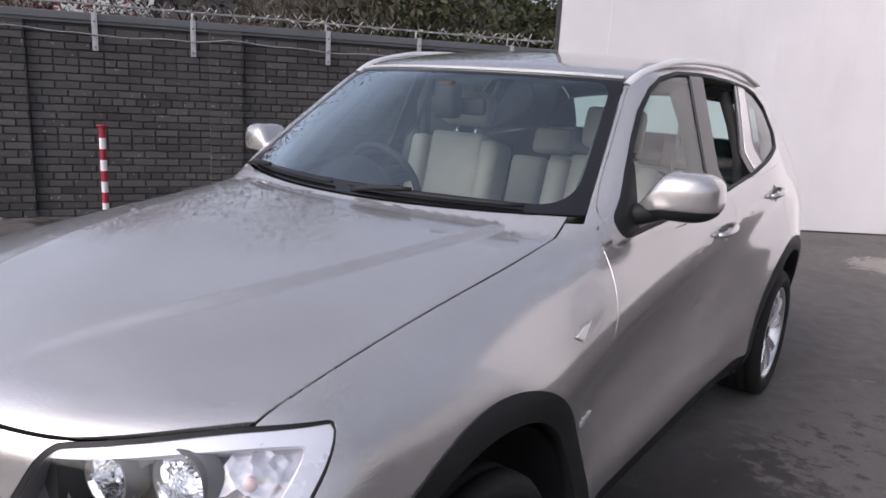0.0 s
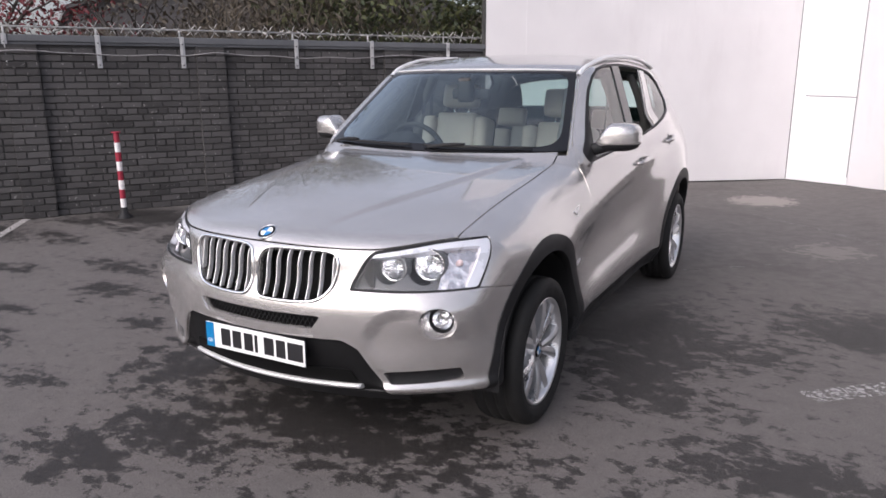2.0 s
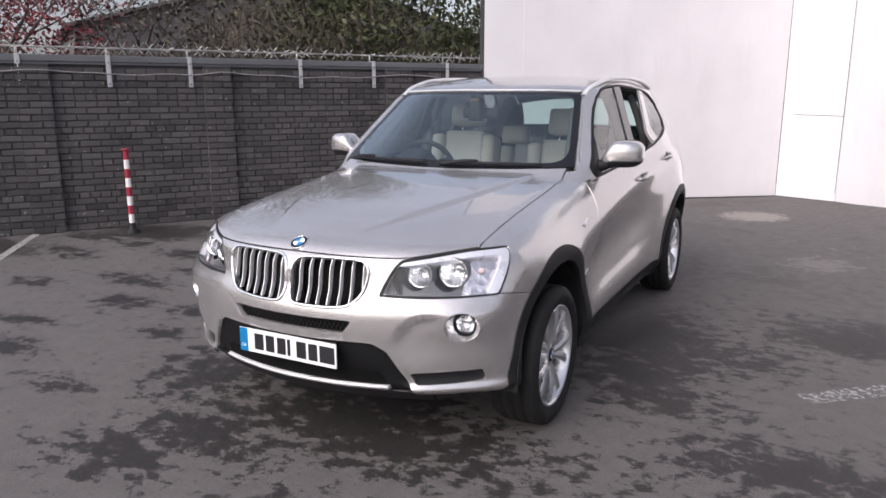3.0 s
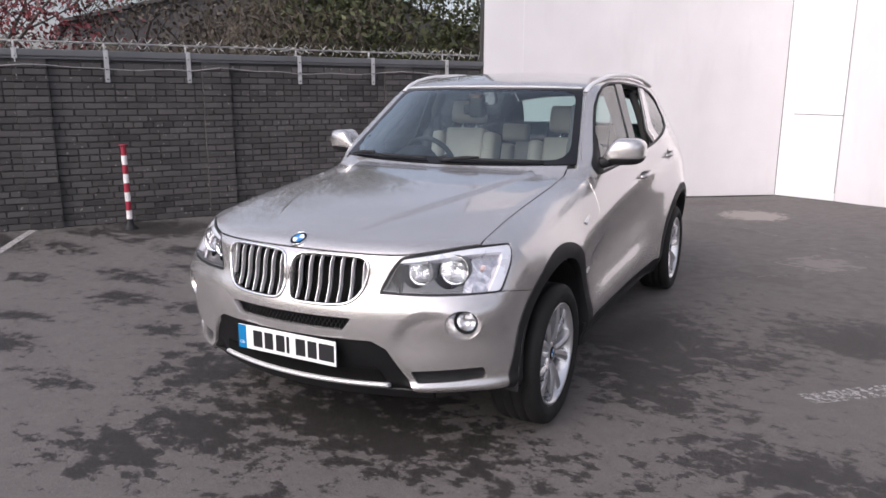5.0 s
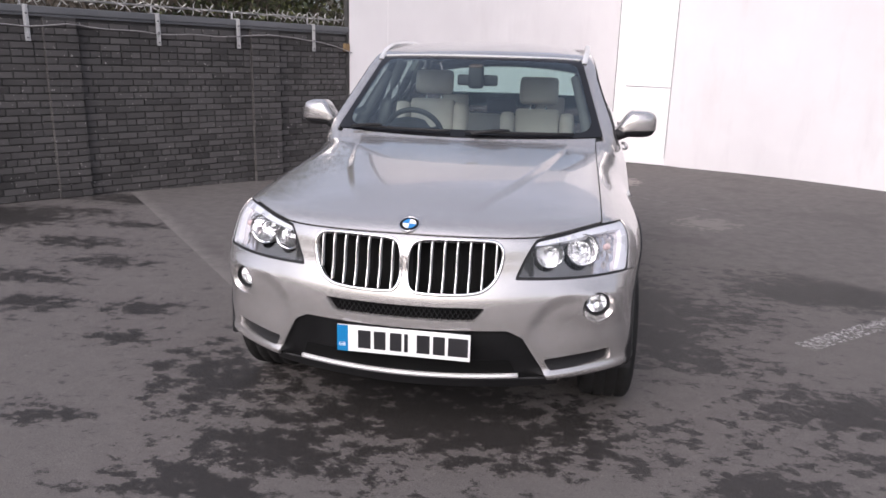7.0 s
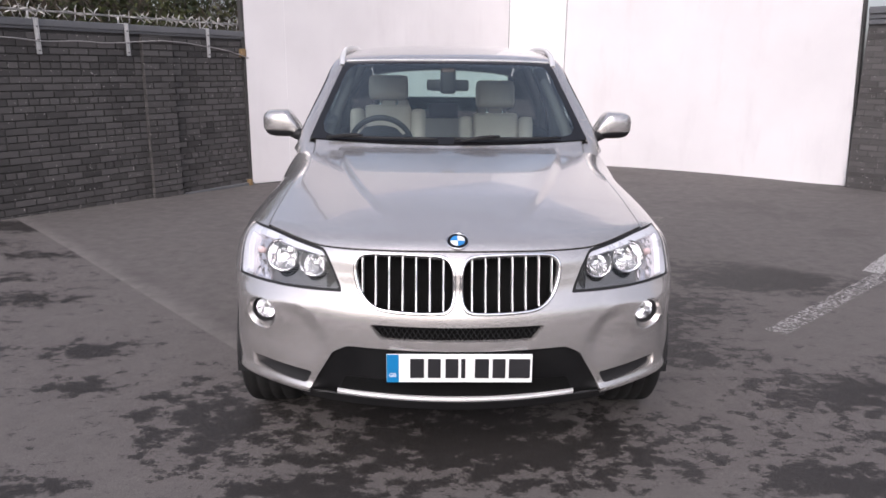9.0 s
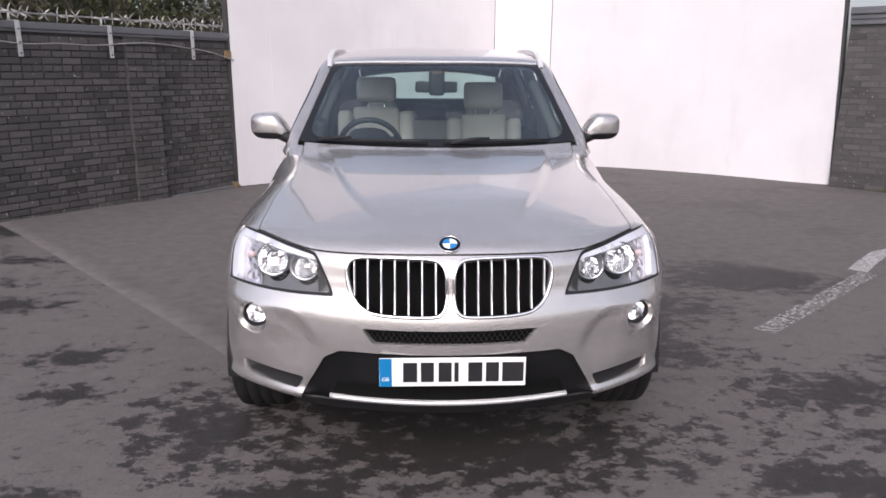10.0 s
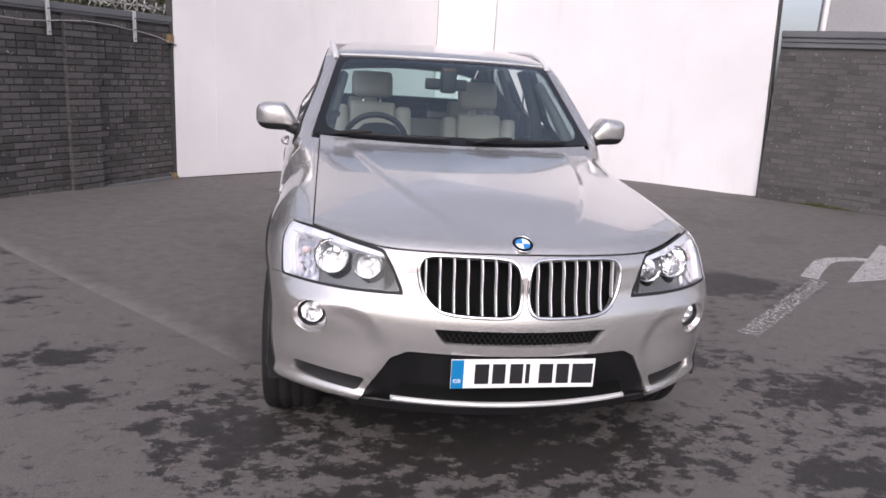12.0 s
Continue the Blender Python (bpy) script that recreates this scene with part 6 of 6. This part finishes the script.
def vane_mesh():
    """Six pointed blades, alternately splayed."""
    bm = bmesh.new()
    ring = [[bm.verts.new((x, 0.014 * math.cos(math.pi * i / 6 + 0.3), 0.014 * math.sin(math.pi * i / 6 + 0.3))) for i in range(12)] for x in (0.0, 0.003)]
    for k in range(6):
        a = math.pi * (k + 0.25) / 3 + 0.3
        d, s_ = Vector((0, math.cos(a), math.sin(a))), Vector((0, -math.sin(a), math.cos(a)))
        lean = Vector((0.045 if k % 2 else -0.045, 0, 0))
        w = 0.013
        p = [d * 0.055 + s_ * w * 1.2 + lean * 0.4, d * 0.098 + lean, d * 0.055 - s_ * w * 0.6 + lean * 0.4]
        lo = [ring[0][2 * k + 1]] + [bm.verts.new(q) for q in p] + [ring[0][2 * k]]
        hi = [ring[1][2 * k + 1]] + [bm.verts.new(q + Vector((0.003, 0, 0))) for q in p] + [ring[1][2 * k]]
        bm.faces.new(lo[::-1])
        bm.faces.new(hi)
        for i in range(5):
            bm.faces.new((lo[i], lo[(i + 1) % 5], hi[(i + 1) % 5], hi[i]))
        i, j = 2 * k + 1, (2 * k + 2) % 12
        bm.faces.new((ring[0][i], ring[0][j], ring[1][j], ring[1][i]))
    me = bpy.data.meshes.new("vane")
    bm.to_mesh(me)
    bm.free()
    me.materials.append(VANE)
    return me


rng = random.Random(4)
vane = vane_mesh()
s = S_START + 0.1
while s < S_END + 0.1:
    v = new("vane", vane)
    v.parent = pipe
    v.matrix_basis = Matrix.Translation((-s, 0, 0)) @ Matrix.Rotation(rng.uniform(0, 6.28), 4, "X") @ Matrix.Rotation(rng.uniform(-0.25, 0.25), 4, "Z") @ Matrix.Scale(rng.uniform(0.72, 1.0), 4)
    s += rng.choice((0.08, 0.11, 0.15, 0.19))
# cable slung along the wall from bracket to bracket
pts = []
knots = [(-9.0, 1.80), (-4.95, 1.83), (-4.02, 1.80), (-3.12, 1.835), (-2.75, 1.835), (-2.21, 1.80), (-1.30, 1.805), (-0.95, 1.835), (0.097, 1.79), (1.15, 1.80), (1.55, 1.845), (2.33, 1.795), (2.85, 1.70), (3.0, 1.66)]
ks = [k[0] for k in knots]
for i in range(241):
    s = -9.0 + 12.0 * i / 240
    z = float(np.interp(s, ks, [k[1] for k in knots]))
    pier = max(math.exp(-((s - (a + w / 2)) / (w * 0.62)) ** 4) for a, w in PIERS)
    pts.append(LEFT @ Vector((s, 0.056 + 0.055 * pier, z - 0.006 * math.sin(s * 9))))
bm = bmesh.new()
tube(bm, pts, 0.0075, 6)
tagged(finish("wall_cable", bm, CABLE), "thin grey cable slung along the brick wall", "cable")
bm = bmesh.new()
box(bm, (S_END - 0.14, 0.0, 1.67), (S_END - 0.05, 0.05, 1.78), LEFT, 0.008)
tagged(finish("junction_box", bm, RUST), "small ochre junction box at the wall's end", "junction box")
bm = bmesh.new()
box(bm, (S_END - 0.16, 0.03, -0.2), (S_END - 0.10, 0.09, -0.01), LEFT, 0.01)
tagged(finish("rusty_stub", bm, RUST), "short rusty post stub at the foot of the wall", "post stub")
# low kerb of rubble along the foot of the wall
bm = bmesh.new()
box(bm, (1.80, 0.0, -0.2), (S_END - 0.05, 0.07, -0.055), LEFT, 0.012)
tagged(finish("wall_footing", bm, COPING), "low rough concrete footing along the wall", kind="structure", category="footing")

# ---- distance: houses and trees behind the walls ----
def branch(bm, p, d, r, length, depth, rng, tips):
    segs = 3
    pts, rs = [p.copy()], [r]
    q, dd = p.copy(), d.normalized()
    for i in range(segs):
        dd = (dd + Vector((rng.uniform(-0.22, 0.22), rng.uniform(-0.22, 0.22), rng.uniform(-0.05, 0.16)))).normalized()
        q = q + dd * length / segs
        pts.append(q.copy())
        rs.append(r * (1 - 0.5 * (i + 1) / segs))
    tube(bm, pts, rs, 6 if depth < 2 else 4, cap=False)
    if depth >= 4:
        tips.append((q, dd))
        return
    for k in range(3 if depth else 5):
        at = pts[rng.randint(1, segs)]
        a = rng.uniform(0, 2 * math.pi)
        side = Vector((math.cos(a), math.sin(a), rng.uniform(-0.1, 0.8)))
        branch(bm, at, (dd * 0.6 + side).normalized(), rs[-1] * rng.uniform(0.65, 0.95), length * rng.uniform(0.55, 0.8), depth + 1, rng, tips)
    tips.append((q, dd))


def tree(x, y, height, trunk, leaves, leaf_mat_, per_tip, leaf_size, seed, label, spread=0.35):
    rng = random.Random(seed)
    ob = blank("tree", pose(x, y, -0.22))
    tagged(ob, label, "tree", group="trees behind the wall")
    bm = bmesh.new()
    tips = []
    branch(bm, Vector((0, 0, 0)), Vector((rng.uniform(-0.1, 0.1), rng.uniform(-0.1, 0.1), 1)), trunk, height * 0.42, 0, rng, tips)
    part("trunk", bm, BARK, ob)
    if leaves:
        verts, faces = [], []
        for q, dd in tips:
            for _ in range(per_tip):
                c = q + Vector((rng.gauss(0, spread), rng.gauss(0, spread), rng.gauss(0, spread * 0.8)))
                a = Vector((rng.uniform(-1, 1), rng.uniform(-1, 1), rng.uniform(-1, 1))).normalized()
                b = a.orthogonal().normalized()
                sz = leaf_size * rng.uniform(0.6, 1.3)
                i = len(verts)
                verts += [c - a * sz, c + b * sz * 0.5, c + a * sz, c - b * sz * 0.5]
                faces.append((i, i + 1, i + 2, i + 3))
        me = bpy.data.meshes.new("crown")
        me.from_pydata([tuple(v) for v in verts], [], faces)
        me.materials.append(leaf_mat_)
        cr = new("crown", me)
        cr.parent = ob
    return ob


def behind(s, d):
    """A point s along the left wall and d behind it."""
    p = WALL_0 + WALL_DIR * s - WALL_OUT * d
    return p.x, p.y


tree(*behind(-3.6, 5.0), 5.2, 0.10, True, LEAF_RED, 22, 0.042, 11, "small tree with dark red autumn leaves")
tree(*behind(-6.4, 4.2), 4.6, 0.10, True, LEAF_RED, 20, 0.042, 12, "small tree with dark red autumn leaves")
tree(*behind(-1.9, 4.6), 5.4, 0.09, True, LEAF_BROWN, 2, 0.05, 13, "thin bare tree with a few brown leaves")
tree(*behind(-0.6, 3.4), 4.4, 0.07, True, LEAF_BROWN, 3, 0.05, 14, "thin bare shrub with brown leaves")
tree(*behind(0.6, 5.0), 5.8, 0.09, True, LEAF_BROWN, 4, 0.055, 15, "thin tree with thinning brown leaves")
tree(*behind(1.9, 4.0), 6.2, 0.13, True, LEAF_GREEN, 26, 0.060, 16, "dense dull green tree")
tree(*behind(3.2, 4.6), 6.4, 0.13, True, LEAF_GREEN, 26, 0.060, 17, "dense dull green tree")
tree(*behind(4.8, 6.5), 6.2, 0.10, True, LEAF_BROWN, 1, 0.05, 18, "bare tree behind the white panel")
tree(*behind(0.2, 2.6), 3.4, 0.05, True, LEAF_BROWN, 4, 0.05, 19, "bare brown shrub behind the wall")
tree(*behind(2.6, 2.4), 4.2, 0.06, True, LEAF_GREEN, 26, 0.052, 20, "green shrub close behind the wall")
# undergrowth closes the view under the crowns
rng = random.Random(9)
verts, faces = [], []
for _ in range(30000):
    s = rng.uniform(-12, 9)
    d = rng.uniform(1.2, 7.5)
    p = WALL_0 + WALL_DIR * s - WALL_OUT * d
    top = (2.7 if s > -1.2 else 2.15) + 0.3 * math.sin(s * 1.3) + 0.25 * math.sin(s * 3.1 + 1)
    c = Vector((p.x, p.y, rng.uniform(0.5, 1) ** 0.5 * top))
    a = Vector((rng.gauss(0, 0.5), rng.gauss(0, 0.5), rng.uniform(0.2, 1))).normalized()
    b = a.orthogonal().normalized()
    L, w = rng.uniform(0.04, 0.20), rng.uniform(0.003, 0.012)
    i = len(verts)
    verts += [tuple(c - a * L), tuple(c + b * w), tuple(c + a * L), tuple(c - b * w)]
    faces.append((i, i + 1, i + 2, i + 3))
me = bpy.data.meshes.new("undergrowth")
me.from_pydata(verts, [], faces)
me.materials.append(LEAF_BROWN)
tagged(new("undergrowth", me), "tangled brown undergrowth behind the wall", "undergrowth", kind="stuff")


def house(name, lo, hi, ridge, m, wall_mat, roof_mat, label):
    ob = blank(name, m)
    tagged(ob, label, "building")
    bm = bmesh.new()
    box(bm, (lo[0], lo[1], -0.4), (hi[0], hi[1], hi[2]))
    part("wall", bm, wall_mat, ob)
    bm = bmesh.new()
    e = 0.3
    y0, y1, ym = lo[1] - e, hi[1] + e, (lo[1] + hi[1]) / 2
    for a, za, b, zb in ((y0, hi[2] - 0.05, ym, ridge), (ym, ridge, y1, hi[2] - 0.05)):
        vs = [bm.verts.new(p) for p in ((lo[0] - e, a, za), (hi[0] + e, a, za), (hi[0] + e, b, zb), (lo[0] - e, b, zb))]
        vt = [bm.verts.new(v.co + Vector((0, 0, 0.12))) for v in vs]
        bm.faces.new(vs[::-1])
        bm.faces.new(vt)
        for i in range(4):
            bm.faces.new((vs[i], vs[(i + 1) % 4], vt[(i + 1) % 4], vt[i]))
    part("roof", bm, roof_mat, ob)
    for xa, xb in ((lo[0], lo[0] + 0.2), (hi[0] - 0.2, hi[0])):
        bm = bmesh.new()
        tri = [(lo[1], hi[2]), (hi[1], hi[2]), (ym, ridge - 0.02)]
        a = [bm.verts.new((xa, y, z)) for y, z in tri]
        b = [bm.verts.new((xb, y, z)) for y, z in tri]
        bm.faces.new(a[::-1])
        bm.faces.new(b)
        for i in range(3):
            bm.faces.new((a[i], a[(i + 1) % 3], b[(i + 1) % 3], b[i]))
        part("gable", bm, wall_mat, ob)
    return ob


house("shed", (-12, -1.35, 0), (0, 15.5, 3.85), 6.2, UPRIGHT @ Matrix.Translation((0, -19, 0)) @ Matrix.Rotation(radians(90), 4, "Z"), SHED_BROWN, SHED_BROWN, "weathered brown-grey shed behind the trees")
# grey clad building past the far wall, with a white downpipe
GB_M = RIGHT @ Matrix.Diagonal((-1, 1, 1, 1)) @ Matrix.Translation((0.42, -3.2, 0))
gb2 = blank("clad_building", GB_M)
tagged(gb2, "plain grey clad building beyond the brick wall", "building")
bm = bmesh.new()
box(bm, (-12, -6, -0.4), (0, 0, 6.5))
part("wall", bm, CLAD_GREY, gb2)
bm = bmesh.new()
box(bm, (-12.1, -6.1, 6.5), (0.15, 0.15, 6.7))
part("roof", bm, ROOF_GREY, gb2)
bm = bmesh.new()
tube(bm, [(-0.10, 0.07, 0.0), (-0.10, 0.07, 6.4)], 0.05, 10)
part("downpipe", bm, WHITE_BRIGHT, gb2, "white downpipe")
# weeds at the foot of the far wall
rng = random.Random(5)
verts, faces = [], []
for _ in range(260):
    s = rng.gauss(0.75, 0.16)
    p = RIGHT @ Vector((s, rng.uniform(0.0, 0.06), 0))
    h = rng.uniform(0.02, 0.07)
    a = rng.uniform(0, 6.28)
    w = Vector((math.cos(a), math.sin(a), 0)) * 0.008
    t = p + Vector((rng.gauss(0, 0.03), rng.gauss(0, 0.03), h))
    i = len(verts)
    verts += [tuple(p - w), tuple(p + w), tuple(t)]
    faces.append((i, i + 1, i + 2))
me = bpy.data.meshes.new("weeds")
me.from_pydata(verts, [], faces)
me.materials.append(MOSS)
tagged(new("weeds", me), "small weeds at the foot of the wall", "weeds", kind="stuff")

# ---- bricks: real pieces, the nearest stretch one by one, the rest joined ----
BW, BH = BRICK_L - 0.010, COURSE - 0.010


def brick_mesh(w, name="brick"):
    """A block with a chipped bevel in front; origin at its lower left, face towards +y."""
    d, c = 0.012, 0.004
    v = [(0, -d, 0), (w, -d, 0), (w, -d, BH), (0, -d, BH), (c, 0, c), (w - c, 0, c), (w - c, 0, BH - c), (c, 0, BH - c)]
    f = [(4, 7, 6, 5), (0, 4, 5, 1), (1, 5, 6, 2), (2, 6, 7, 3), (3, 7, 4, 0)]
    return v, [tuple(reversed(q)) for q in f]


def wall_bricks(m, s0, s1, z_top, rng, y_off=0.0, header_rows=()):
    """(matrix, width) of each brick in stretcher bond."""
    rows = int(z_top / COURSE)
    out = []
    for r in range(-3, rows):
        header = r in header_rows
        L = BRICK_L / 2 if header else BRICK_L
        s = s0 - (L / 2 if r % 2 else 0)
        while s < s1 - 0.02:
            a, b = max(s, s0), min(s + L - 0.010, s1)
            if b - a > 0.03:
                out.append((m @ Matrix.Translation((a, y_off + rng.uniform(-0.002, 0.0025), r * COURSE + 0.006)), round(b - a, 3)))
            s += L
    return out


rng = random.Random(21)
HEADERS = (5, 10, 15, 20)
left_bricks = wall_bricks(LEFT, S_START, S_END, WALL_H, rng, header_rows=HEADERS)
shapes = {}


def one_brick(mw, w, parent, material):
    if (w, material.name) not in shapes:
        v, f = brick_mesh(w)
        me = bpy.data.meshes.new("brick")
        me.from_pydata(v, [], [tuple(reversed(q)) for q in f])
        me.materials.append(material)
        shapes[w, material.name] = me
    ob = new("brick", shapes[w, material.name])
    ob.parent = parent
    ob.matrix_basis = mw @ Matrix.Translation((w, 0, 0)) @ Matrix.Diagonal((-1, 1, 1, 1))


def joined_bricks(items, parent, material, label):
    verts, faces = [], []
    jit = random.Random(len(items))
    for mw, w in items:
        v, f = brick_mesh(w)
        n0 = len(verts)
        verts += [tuple(mw @ (Vector(p) + Vector((jit.uniform(-0.0022, 0.0022), jit.uniform(-0.0025, 0.0025), jit.uniform(-0.0022, 0.0022))))) for p in v]
        faces += [tuple(n0 + i for i in q) for q in f]
    me = bpy.data.meshes.new("brickwork")
    me.from_pydata(verts, [], faces)
    me.materials.append(material)
    ob = tagged(new("brickwork", me), label, kind="stuff")
    ob.parent = parent
    return ob


def pier_of(s):
    return any(a - 0.02 < s < a + w + 0.02 for a, w in PIERS)


near, rest = [], []
for mw, w in left_bricks:
    p = LEFT.inverted() @ mw.translation
    (near if -0.75 < p.x < 1.25 and len(near) < 290 else rest).append((mw, w))
for mw, w in near:
    one_brick(mw, w, wall_left, BRICK)
joined_bricks(rest, wall_left, BRICK, "black-painted brickwork")
for a, w in PIERS:
    bm = bmesh.new()
    box(bm, (a + 0.006, -0.01, -0.3), (a + w - 0.006, 0.043, WALL_H), LEFT)
    pier = part("pier", bm, MORTAR, wall_left, "black-painted brick pier")
    items = wall_bricks(LEFT, a, a + w, WALL_H, rng, y_off=0.055)
    side_l = LEFT @ Matrix.Translation((a, 0, 0)) @ Matrix.Rotation(radians(90), 4, "Z")
    side_r = LEFT @ Matrix.Translation((a + w, 0.055, 0)) @ Matrix.Rotation(radians(-90), 4, "Z")
    for r in range(-3, int(WALL_H / COURSE)):
        for sm in (side_l, side_r):
            items.append((sm @ Matrix.Translation((0.0, 0.0, r * COURSE + 0.006)), 0.050))
    joined_bricks(items, pier, BRICK, "pier brickwork")
rng = random.Random(22)
joined_bricks(wall_bricks(RIGHT, -0.185, 9.0, RIGHT_H, rng), wall_right, BRICK_GREY, "grey-black painted brickwork")
